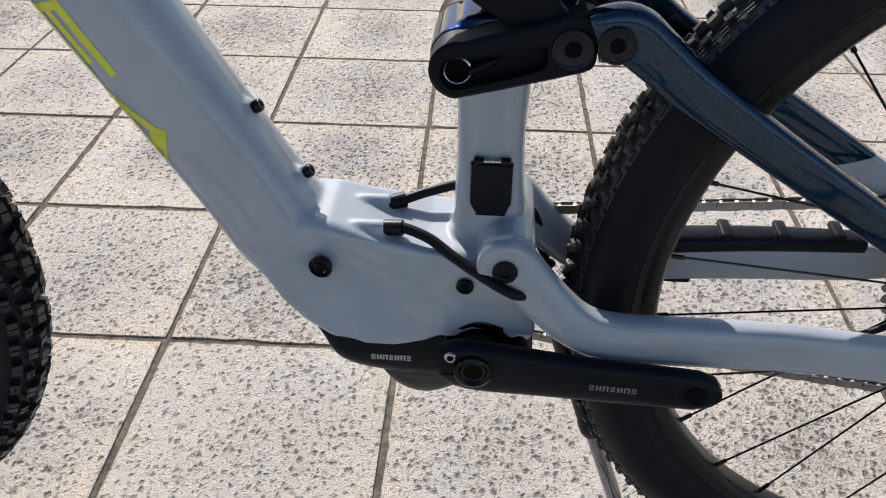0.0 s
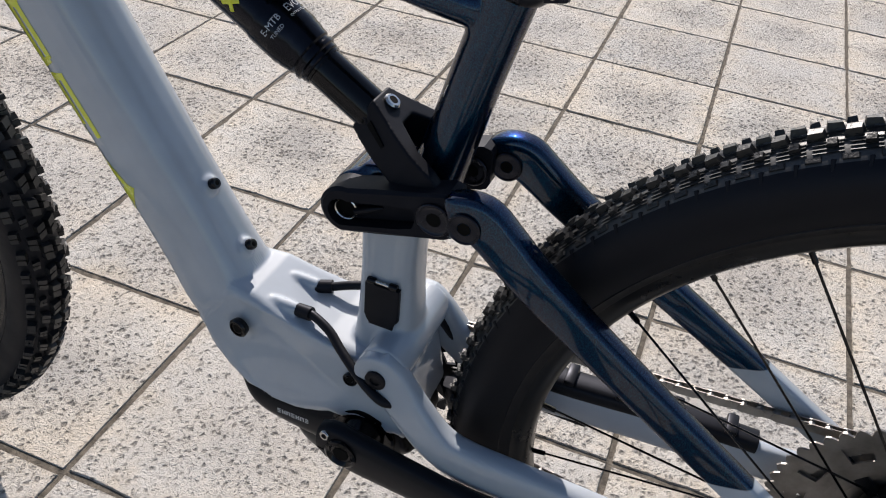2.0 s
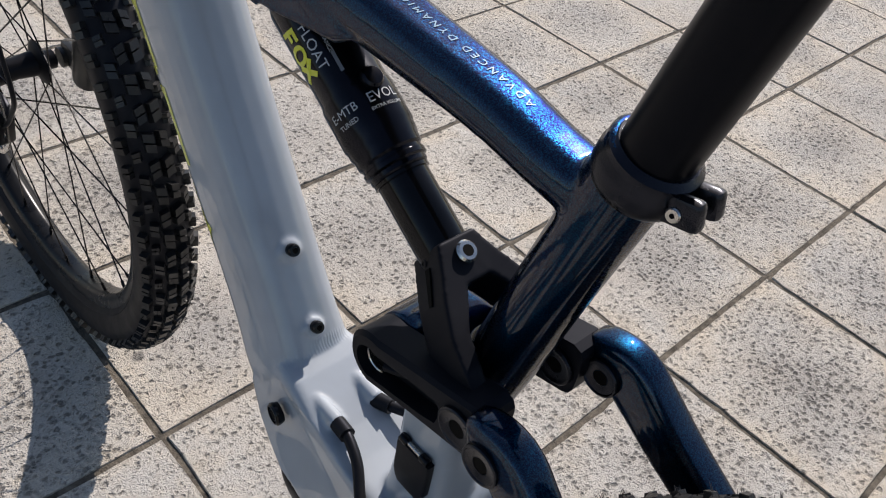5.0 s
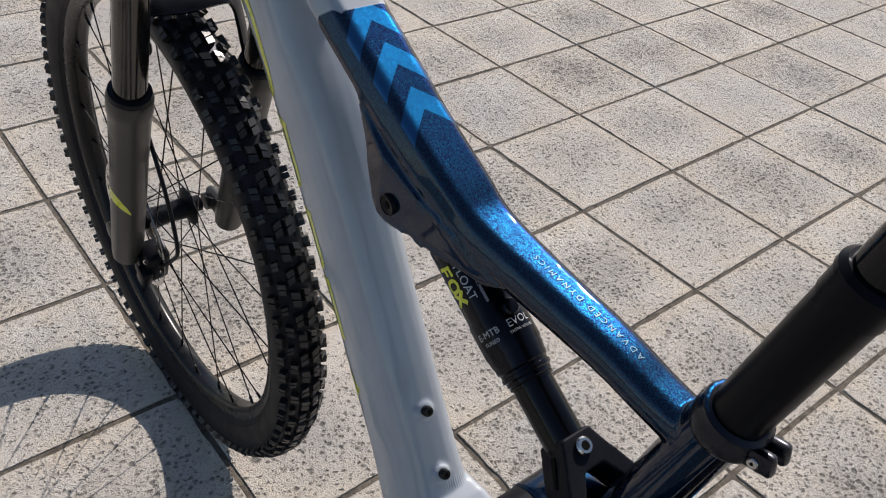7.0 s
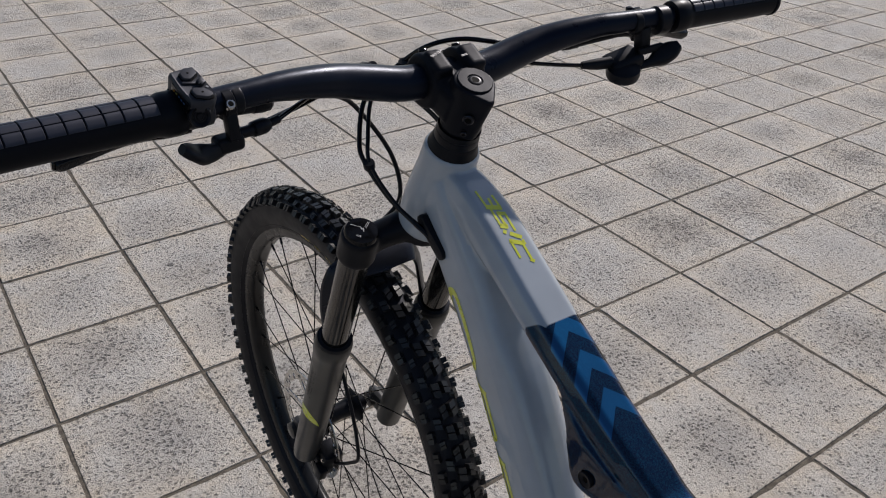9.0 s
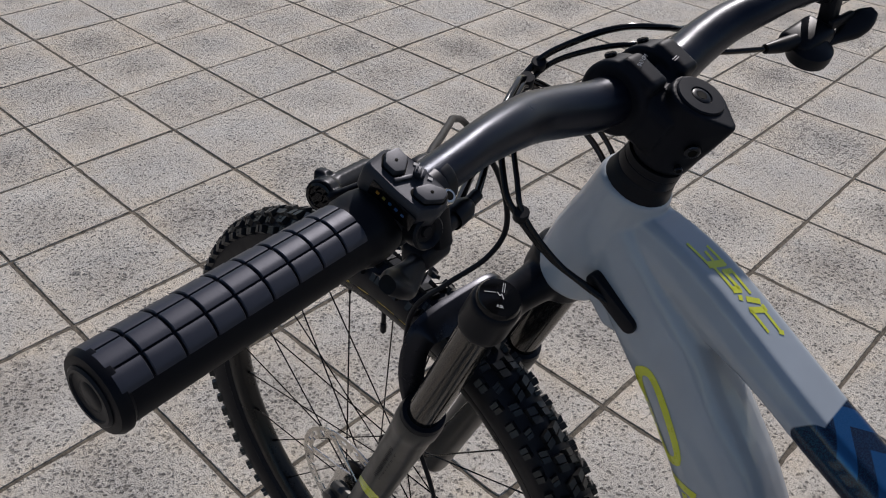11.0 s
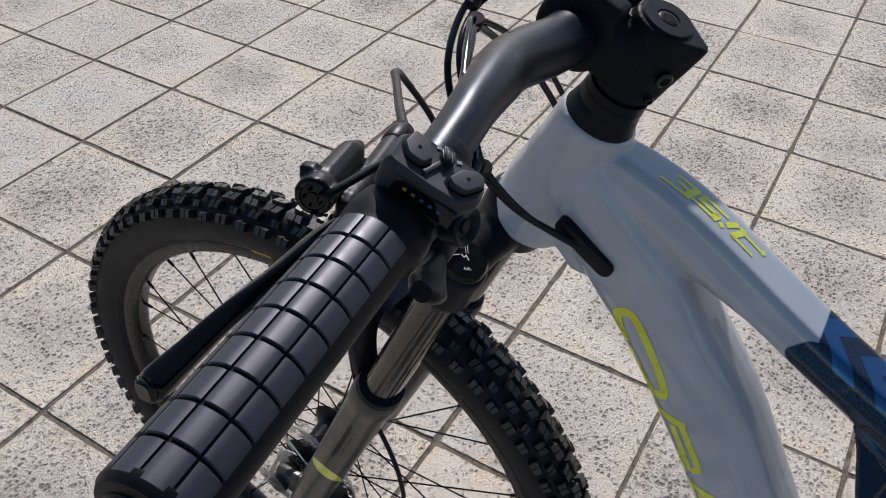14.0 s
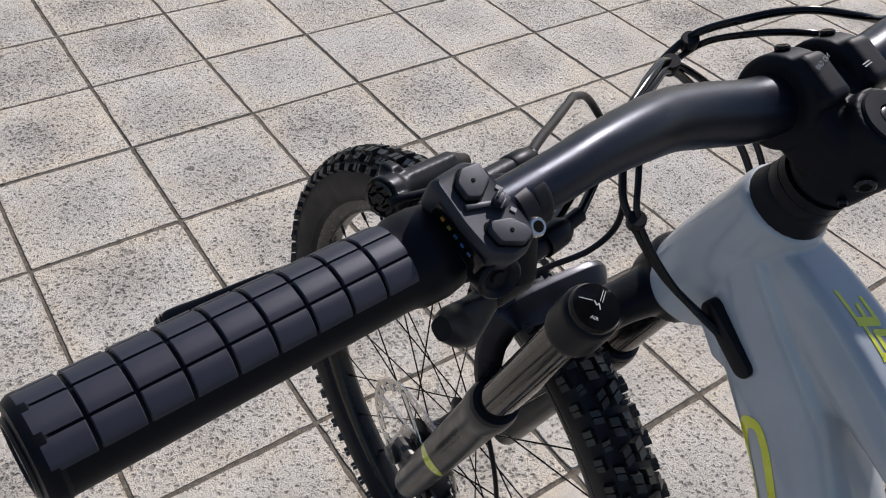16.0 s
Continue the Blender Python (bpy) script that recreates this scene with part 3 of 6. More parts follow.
frame_ob = smooth_union(part("frame", bm, frame_paint, bike, "hydroformed aluminium front frame, pale grey with a metallic blue top tube and seat tube"), 0.0018, 5)

# seat clamp, seat post and saddle
up = Vector((0.0203, 0, 0.0845)).normalized()
bm = bmesh.new()
lathe(bm, (0.0795, 0, 0.765), up, [(0.0185, -0.004), (0.0208, -0.001), (0.0216, 0.002), (0.0216, 0.009), (0.0201, 0.0115), (0.0201, 0.0150), (0.0172, 0.0175)], 40)
for s in (-1, 1):
    box(bm, (0.020, 0.0078, 0.0135), Matrix.Translation((0.103, s * 0.0065, 0.7685)) @ pose(0, 0, 0, 0, -13, 0), 0.003)
clamp = part("seat_clamp", bm, black_pivot, bike, "black seat clamp")
bolt("screw", (0.1030, -0.0104, 0.7680), (0.1, -1, 0.1), 0.0032, 0.0016, steel, clamp, 0.3)
bm = bmesh.new()
lathe(bm, Vector((0.083, 0, 0.78)), up, [(0.0162, 0), (0.0162, 0.097), (0.0170, 0.0975), (0.0170, 0.1118), (0.0179, 0.1124), (0.0179, 0.1160), (0.0150, 0.1190)], 36)
post = part("seat_post", bm, post_black, bike, "black dropper seat post")
bm = bmesh.new()
lathe(bm, Vector((0.083, 0, 0.78)) + up * 0.1185, up, [(0.0132, 0), (0.0132, 0.1595)], 32)
part("post_shaft", bm, black_gloss, post, "glossy black inner shaft")
bm = bmesh.new()
loops = []
for x, z, h, w in spline([(0.033, 1.104, 0.003, 0.006), (0.038, 1.105, 0.010, 0.014), (0.055, 1.106, 0.0115, 0.0185), (0.10, 1.107, 0.0135, 0.024), (0.17, 1.108, 0.020, 0.043),
                          (0.24, 1.111, 0.023, 0.067), (0.28, 1.113, 0.02, 0.060), (0.292, 1.113, 0.006, 0.03)], 4):
    loop = []
    for k in range(28):
        w2 = 2 * math.pi * k / 28
        yy, zz = w * power(math.cos(w2), 3.0), h * power(math.sin(w2), 3.0)
        groove = -0.004 * math.exp(-(yy / 0.007) ** 2) if zz > 0 and 0.08 < x < 0.26 else 0
        loop.append((x, yy - 0.009 * max(0, 1 - (x - 0.03) / 0.2), z + zz * (0.62 if zz < 0 else 0.7) + groove))
    loops.append(loop)
rings(bm, loops)
saddle = part("saddle", bm, saddle_cover, bike, "black saddle with a long nose")
for s in (-1, 1):
    bm = bmesh.new()
    cable(bm, [(0.0930, s * 0.012, 1.100), (0.0975, s * 0.014, 1.090), (0.106, s * 0.016, 1.0805), (0.118, s * 0.018, 1.0740), (0.132, s * 0.020, 1.0720), (0.165, s * 0.022, 1.0700), (0.205, s * 0.026, 1.079), (0.232, s * 0.03, 1.102)], 0.0036)
    part("saddle_rail", bm, black_satin, saddle, "black rail")
bm = bmesh.new()
box(bm, (0.038, 0.050, 0.020), pose(0.158, 0, 1.066, 0, -6, 0), 0.005)
lathe(bm, (0.1375, -0.010, 1.0600), (0.12, 0, 1), [(0.004, -0.006), (0.0062, -0.005), (0.0062, 0.004), (0.004, 0.005)], 20)
box(bm, (0.020, 0.014, 0.007), pose(0.146, -0.008, 1.0625, 0, -6, 0), 0.002)
part("post_head", bm, black_satin, post)

# shock, yoke and rocker link
A, B = Vector((-0.186, 0, 0.758)), Vector((-0.004, 0, 0.6455))
ax = (B - A).normalized()
nrm = Vector((-ax.z, 0, ax.x)) * -1
if nrm.z < 0:
    nrm = -nrm
bm = bmesh.new()
lathe(bm, A, ax, [(0.010, 0.0), (0.0145, 0.008), (0.0155, 0.034), (0.0190, 0.037), (0.0203, 0.042), (0.0203, 0.100), (0.0208, 0.102), (0.0214, 0.104), (0.0214, 0.128), (0.0206, 0.130), (0.0206, 0.133), (0.0196, 0.137),
                  (0.0194, 0.141), (0.0180, 0.1425), (0.0180, 0.1445), (0.0188, 0.1450), (0.0188, 0.1478), (0.0172, 0.1490), (0.0172, 0.1515), (0.016, 0.153)], 48)
lathe(bm, A + ax * 0.103 + nrm * 0.0193, nrm, [(0.0065, -0.004), (0.0065, 0.0035), (0.0052, 0.0050), (0.0030, 0.0052)], 20)
shock = part("rear_shock", bm, shock_black, bike, "black air shock with white and yellow print")
bm = bmesh.new()
lathe(bm, A + ax * 0.149, ax, [(0.0152, 0), (0.0152, 0.053)], 40)
part("shock_shaft", bm, black_gloss, shock, "glossy black shock shaft")
bm = bmesh.new()
lathe(bm, A + ax * 0.1525, ax, [(0.0150, 0.0), (0.0166, 0.0005), (0.0166, 0.0025), (0.0150, 0.003)], 36)
part("seal_ring", bm, black_gloss, shock)
pivot("mount_bolt", (-0.1905, -0.0318, 0.7555), (0, -1, 0), 0.0082, black_satin, frame_ob)

bm = bmesh.new()
def yoke_block(rows):
    """Blocks along the shock's line: rows of distance, y range, range across the line."""
    rings(bm, [[A + ax * d + nrm * n + Vector((0, y, 0)) for y, n in ((y0, n0), (y1, n0), (y1, n1), (y0, n1))] for d, y0, y1, n0, n1 in rows])


for s in (-1, 1):
    yoke_block([(0.1985, s * 0.0005, s * 0.0130, -0.0135, 0.0165), (0.212, s * 0.002, s * 0.0190, -0.0145, 0.0168), (0.224, s * 0.0085, s * 0.0255, -0.0135, 0.0172),
                (0.245, s * 0.0225, s * 0.0345, -0.0110, 0.0185), (0.262, s * 0.0270, s * 0.0380, -0.0085, 0.0195), (0.278, s * 0.0275, s * 0.0375, -0.0060, 0.0150)])
yoke_block([(0.1975, -0.0128, 0.0128, -0.0135, 0.0165), (0.2235, -0.0128, 0.0128, -0.0140, 0.0170)])
yoke = smooth_union(part("shock_yoke", bm, black_matt, bike, "forged black yoke joining the shock to the link"), 0.0013, 2)
bolt("yoke_bolt", A + ax * 0.2078 + nrm * 0.0172, nrm, 0.0064, 0.0030, steel, yoke, label="silver bolt")
bolt("yoke_screw", A + ax * 0.2015 + Vector((0, -0.0142, 0)) - nrm * 0.001, (-0.3, -1, 0), 0.0036, 0.001, black_satin, yoke)
bm = bmesh.new()
slot = [A + ax * d + nrm * n + Vector((0, y, 0)) for d, y, n in ((0.206, -0.0168, 0.0002), (0.206, -0.0168, 0.0052), (0.2245, -0.0263, 0.0042), (0.2245, -0.0263, 0.0008))]
rings(bm, [[p + Vector((0, 0.003, 0)) for p in slot], [p - ax * 0.0003 - Vector((0, 0.0003, 0)) for p in slot]])
part("yoke_slot", bm, hole_shade, yoke)

def pocket_plate(outline, pocket, y0, y1, floor, chamfer):
    """A plate across the bike with chamfered outer edges and a sunken pocket in its outer face."""
    bm = bmesh.new()
    c = Vector((sum(p[0] for p in outline), sum(p[1] for p in outline))) / len(outline)

    def inset(p):
        d = (c - Vector(p))
        d.x *= 0.55
        return Vector(p) + d.normalized() * chamfer

    k = math.copysign(chamfer * 0.8, y1 - y0)
    back = [bm.verts.new((x, y0, z)) for x, z in outline]
    mid = [bm.verts.new((x, y1 - k, z)) for x, z in outline]
    face = [bm.verts.new((q.x, y1, q.y)) for q in map(inset, outline)]
    hole = [bm.verts.new((x, y1, z)) for x, z in pocket]
    low = [bm.verts.new((x, floor, z)) for x, z in pocket]
    n, h = len(outline), len(pocket)
    bm.faces.new(back)
    bm.faces.new(low)
    for i in range(n):
        j = (i + 1) % n
        bm.faces.new((back[i], back[j], mid[j], mid[i]))
        bm.faces.new((mid[i], mid[j], face[j], face[i]))
    for i in range(h):
        bm.faces.new((hole[i], hole[(i + 1) % h], low[(i + 1) % h], low[i]))
    rim = [bm.edges.get((face[i], face[(i + 1) % n])) for i in range(n)] + [bm.edges.get((hole[i], hole[(i + 1) % h])) for i in range(h)]
    bmesh.ops.triangle_fill(bm, edges=rim, use_beauty=True)
    return bm


def arc(cx, cz, r, a0, a1, n):
    return [(cx + r * math.cos(radians(a0 + (a1 - a0) * k / n)), cz + r * math.sin(radians(a0 + (a1 - a0) * k / n))) for k in range(n + 1)]


LINK = arc(-0.0125, 0.5940, 0.0195, 180, 84, 7) + [(0.010, 0.6195), (0.040, 0.6270), (0.064, 0.6335), (0.0695, 0.6320), (0.0718, 0.6280), (0.0725, 0.615), (0.0720, 0.603), (0.0700, 0.5985), (0.0655, 0.5960), (0.044, 0.5900), (0.015, 0.5822)] + arc(-0.0125, 0.5940, 0.0195, 262, 192, 6)
POCKET = arc(-0.0135, 0.5925, 0.0115, 180, 70, 5) + [(0.000, 0.6055), (0.020, 0.6105), (0.038, 0.6142), (0.0418, 0.6120), (0.0425, 0.604), (0.0410, 0.5980), (0.030, 0.5935), (0.012, 0.5885), (-0.006, 0.5835)] + arc(-0.0135, 0.5925, 0.0115, 262, 196, 4)
for s in (-1, 1):
    link = part("rocker_link", pocket_plate(LINK, POCKET, s * 0.0255, s * 0.0475, s * 0.0365, 0.003), black_matt, bike, "forged black rocker link with a sunken pocket")
    sharp(link.data, 24)
    bm = bmesh.new()
    lathe(bm, (-0.0138, s * 0.036, 0.5920), (0, s, 0), [(0.0096, 0), (0.0096, 0.0052), (0.0086, 0.0058), (0.0079, 0.0052), (0.0079, 0.001)], 32, cap=False)
    part("pivot_ring", bm, steel, link, "bright pivot ring")
    bm = bmesh.new()
    lathe(bm, (-0.0138, s * 0.0366, 0.5920), (0, s, 0), [(0.0081, 0.0), (0.0081, 0.0006)], 28)
    part("pivot_hole", bm, hole_shade, link)
    bm = bmesh.new()
    sweep(bm, [(-0.006, s * 0.040, 0.593, 0.003, 0.0045), (0.006, s * 0.0385, 0.597, 0.0025, 0.003), (0.014, s * 0.037, 0.5995, 0.001, 0.001)], 10, 2.5, 2)
    part("link_web", bm, black_satin, link)
    pivot("pivot_bolt", (0.0570, s * 0.0477, 0.6120), (0, s, 0), 0.0130, black_pivot, link)
    pivot("pivot_bolt", (0.0575, s * 0.0250, 0.6115), (0, -s, 0), 0.0125, black_pivot, link)

# seat stays and chain stays
for s in (-1, 1):
    bm = bmesh.new()
    sweep(bm, [(0.0690, s * 0.0455, 0.6205, 0.0130, 0.0085), (0.0725, s * 0.0455, 0.6212, 0.0160, 0.0105), (0.090, s * 0.0460, 0.6225, 0.0175, 0.0108), (0.107, s * 0.0475, 0.6110, 0.0165, 0.0108), (0.132, s * 0.0500, 0.5915, 0.0155, 0.0108),
               (0.185, s * 0.0545, 0.5565, 0.0140, 0.0100), (0.25, s * 0.059, 0.515, 0.0130, 0.0088), (0.32, s * 0.063, 0.470, 0.0125, 0.008), (0.39, s * 0.067, 0.425, 0.0125, 0.0075), (0.448, s * 0.070, 0.392, 0.016, 0.006)], 32, 4.2)
    stay = part("seat_stay", bm, stay_paint, bike, "metallic blue seat stay fading to a grey lower end")
    pivot("stay_bolt", (0.082, s * 0.0565, 0.6190), (0, s, 0), 0.0118, black_pivot, stay)
    pivot("stay_bolt", (0.081, s * 0.0345, 0.6170), (0, -s, 0), 0.0118, black_pivot, stay)
    bm = bmesh.new()
    low = 0.0 if s < 0 else -0.006
    sweep(bm, [(0.018, s * 0.047, 0.458, 0.017, 0.009), (0.030, s * 0.048, 0.446, 0.020, 0.010), (0.052, s * 0.050, 0.420, 0.0190, 0.0115), (0.080, s * 0.053, 0.395, 0.0185, 0.012), (0.11, s * 0.055, 0.3855 + low, 0.0205, 0.012),
               (0.16, s * 0.057, 0.3865 + low, 0.0205, 0.0115), (0.24, s * 0.060, 0.3885 + low, 0.0200, 0.0105), (0.32, s * 0.064, 0.3850 + low * 0.6, 0.0190, 0.0095), (0.39, s * 0.068, 0.385, 0.0175, 0.008), (0.455, s * 0.070, 0.387, 0.017, 0.006)], 24, 3.3)
    lathe(bm, (0.024, s * 0.038, 0.4470), (0, s, 0), [(0.0205, 0), (0.0205, 0.019)], 28)
    cs = smooth_union(part("chain_stay", bm, grey_paint, bike, "grey chain stay"), 0.002, 6)
    bm = bmesh.new()
    lathe(bm, (0.0245, s * 0.0572, 0.4455), (0, s, 0), [(0.0092, -0.002), (0.0092, 0.0022), (0.0078, 0.0028), (0.0045, 0.0026), (0.0040, 0.0010)], 28)
    part("pivot_cap", bm, black_plastic, cs, "black pivot bolt")
    if s > 0:
        bm = bmesh.new()
        sweep(bm, [(0.10, 0.0555, 0.401, 0.008, 0.0135), (0.16, 0.0575, 0.400, 0.009, 0.0132), (0.24, 0.0605, 0.403, 0.0085, 0.0122), (0.33, 0.0645, 0.402, 0.0075, 0.0108)], 20, 3)
        for k in range(4):
            x = 0.165 + 0.047 * k
            box(bm, (0.010, 0.026 - 0.001 * k, 0.006), pose(x, 0.058 + 0.002 * k, 0.4105 + 0.0006 * k), 0.002)
        part("chain_guard", bm, black_plastic, cs, "black rubber chain guard")
        bm = bmesh.new()
        box(bm, (0.07, 0.016, 0.006), pose(0.155, 0.057, 0.3625), 0.002)
        part("under_guard", bm, black_plastic, cs)

# motor
bm = bmesh.new()
sweep(bm, [(-0.131, 0, 0.372, 0.004, 0.030), (-0.114, 0, 0.3585, 0.010, 0.041), (-0.097, 0, 0.345, 0.023, 0.0435), (-0.068, 0, 0.341, 0.029, 0.0440), (-0.02, 0, 0.341, 0.034, 0.0440), (0.02, 0, 0.352, 0.040, 0.0430), (0.045, 0, 0.360, 0.028, 0.040)], 32, 3.0)
motor = smooth_union(part("motor", bm, black_satin, bike, "black electric drive unit under the frame"), 0.0024, 5)
bm = bmesh.new()
lathe(bm, (0.0085, -0.040, 0.3535), (0, -1, 0), [(0.031, 0), (0.031, 0.004), (0.029, 0.0052), (0.0265, 0.0052), (0.0255, 0.0035), (0.021, 0.0035), (0.017, 0.016)], 40)
part("motor_cover", bm, black_gloss, motor, "round glossy black motor cover")
bm = bmesh.new()
sweep(bm, [(-0.076, 0, 0.310, 0.004, 0.022), (-0.058, 0, 0.303, 0.016, 0.031), (-0.036, 0, 0.300, 0.021, 0.034), (-0.010, 0, 0.306, 0.014, 0.032)], 28, 2.3)
part("skid_plate", bm, fork_grey, motor, "dark grey skid plate")

# crank
bm = bmesh.new()
loops = []
for t, w, x, y in ((0.0, 0.013, -0.022, -0.064), (0.02, 0.0205, -0.012, -0.0655), (0.06, 0.0235, 0.000, -0.067), (0.16, 0.0228, 0.020, -0.0695), (0.35, 0.0208, 0.058, -0.073), (0.6, 0.0192, 0.105, -0.077), (0.85, 0.0185, 0.150, -0.080), (0.95, 0.0178, 0.172, -0.0815), (0.99, 0.0125, 0.185, -0.082), (1.0, 0.005, 0.190, -0.082)):
    loop = []
    for k in range(20):
        a = 2 * math.pi * k / 20
        loop.append((x, y + (0.0075 + 0.002 * (1 - t)) * power(math.sin(a), 3.4), 0.3605 + w * power(math.cos(a), 3.0)))
    loops.append(loop)
rings(bm, loops)
crank = part("crank_arm", bm, black_satin, bike, "black alloy crank arm with no pedal fitted")
bm = bmesh.new()
lathe(bm, (0.0045, -0.0690, 0.3625), (0, -1, 0), [(0.0150, 0), (0.0150, 0.0105), (0.0125, 0.0118), (0.0105, 0.0105), (0.0095, 0.009), (0.0085, 0.009)], 32)
part("crank_cap", bm, black_gloss, crank)
bm = bmesh.new()
lathe(bm, (0.0045, -0.0782, 0.3625), (0, -1, 0), [(0.0078, 0), (0.0078, 0.0003)], 8)
part("crank_socket", bm, hole_shade, crank)
bm = bmesh.new()
lathe(bm, (0.1715, -0.0896, 0.3610), (0, -1, 0), [(0.0085, 0), (0.0088, 0.0006), (0.0070, 0.0006), (0.0066, 0.0)], 28, cap=False)
part("pedal_thread", bm, black_gloss, crank, "bare threaded pedal hole")
bm = bmesh.new()
lathe(bm, (0.1715, -0.0895, 0.3610), (0, -1, 0), [(0.0070, 0), (0.0070, 0.0003)], 24)
part("pedal_hole", bm, hole_shade, crank)
bolt("pinch_bolt", (-0.013, -0.0735, 0.3730), (-0.1, -1, 0.15), 0.0048, 0.002, steel, crank, label="silver pinch bolt")
bm = bmesh.new()
box(bm, (0.014, 0.0006, 0.0012), pose(-0.0125, -0.0752, 0.3560), 0)
part("pinch_slot", bm, hole_shade, crank)

# charging port on the seat tower
bm = bmesh.new()
slab(bm, [(-0.0035, 0.515), (0.0265, 0.515), (0.0265, 0.482), (0.0225, 0.478), (0.0225, 0.472), (0.001, 0.472), (0.001, 0.478), (-0.0035, 0.482)], -0.0265, -0.0200, 0.0015)
port = part("charge_port_cover", bm, black_plastic, bike, "black rubber charging port cover")
for x in (0.002, 0.021):
    bm = bmesh.new()
    lathe(bm, (x - 0.0035, -0.0245, 0.5175), (1, 0, 0), [(0.0028, 0), (0.0032, 0.0008), (0.0032, 0.0062), (0.0028, 0.007)], 14)
    part("hinge", bm, black_gloss, port)
bm = bmesh.new()
lathe(bm, (0.0055, -0.0245, 0.5175), (1, 0, 0), [(0.0016, 0), (0.0016, 0.012)], 10)
part("hinge_spring", bm, steel, port)

bolt("frame_bolt", (-0.1134, -0.0452, 0.4320), (-0.12, -1, 0), 0.0092, 0.0034, black_gloss, frame_ob, 0.42, ringed=True)
bolt("frame_bolt", (-0.0045, -0.0445, 0.4197), (0, -1, 0.1), 0.0068, 0.0026, black_gloss, frame_ob, 0.42, ringed=True)
for x, z in ((-0.1600, 0.5405), (-0.1275, 0.4875)):
    bolt("bottle_bolt", (x, 0, z), (0.866, 0, 0.5), 0.0050, 0.0042, black_gloss, frame_ob, 0.4, "black bottle cage bolt")

# hoses at the motor
for path in ([(-0.0665, -0.0235, 0.4555), (-0.053, -0.0250, 0.4573), (-0.0324, -0.0315, 0.4530), (-0.0148, -0.0420, 0.4458), (0.0067, -0.0540, 0.4385), (0.0216, -0.0600, 0.4328), (0.0330, -0.0615, 0.4278), (0.040, -0.056, 0.423)],
             [(-0.0690, 0.0118, 0.4540), (-0.055, 0.0165, 0.4560), (-0.0371, 0.0230, 0.4597), (-0.010, 0.0310, 0.4630), (0.018, 0.0350, 0.4575), (0.0395, 0.0380, 0.4435), (0.0563, 0.0430, 0.4195), (0.064, 0.046, 0.408)]):
    bm = bmesh.new()
    cable(bm, path, 0.0041, 14)
    hose = part("hose", bm, black_plastic, bike, "black hose running into the chain stay")
    bm = bmesh.new()
    cable(bm, path[:2], 0.0062, 16)
    part("hose_collar", bm, black_plastic, hose)

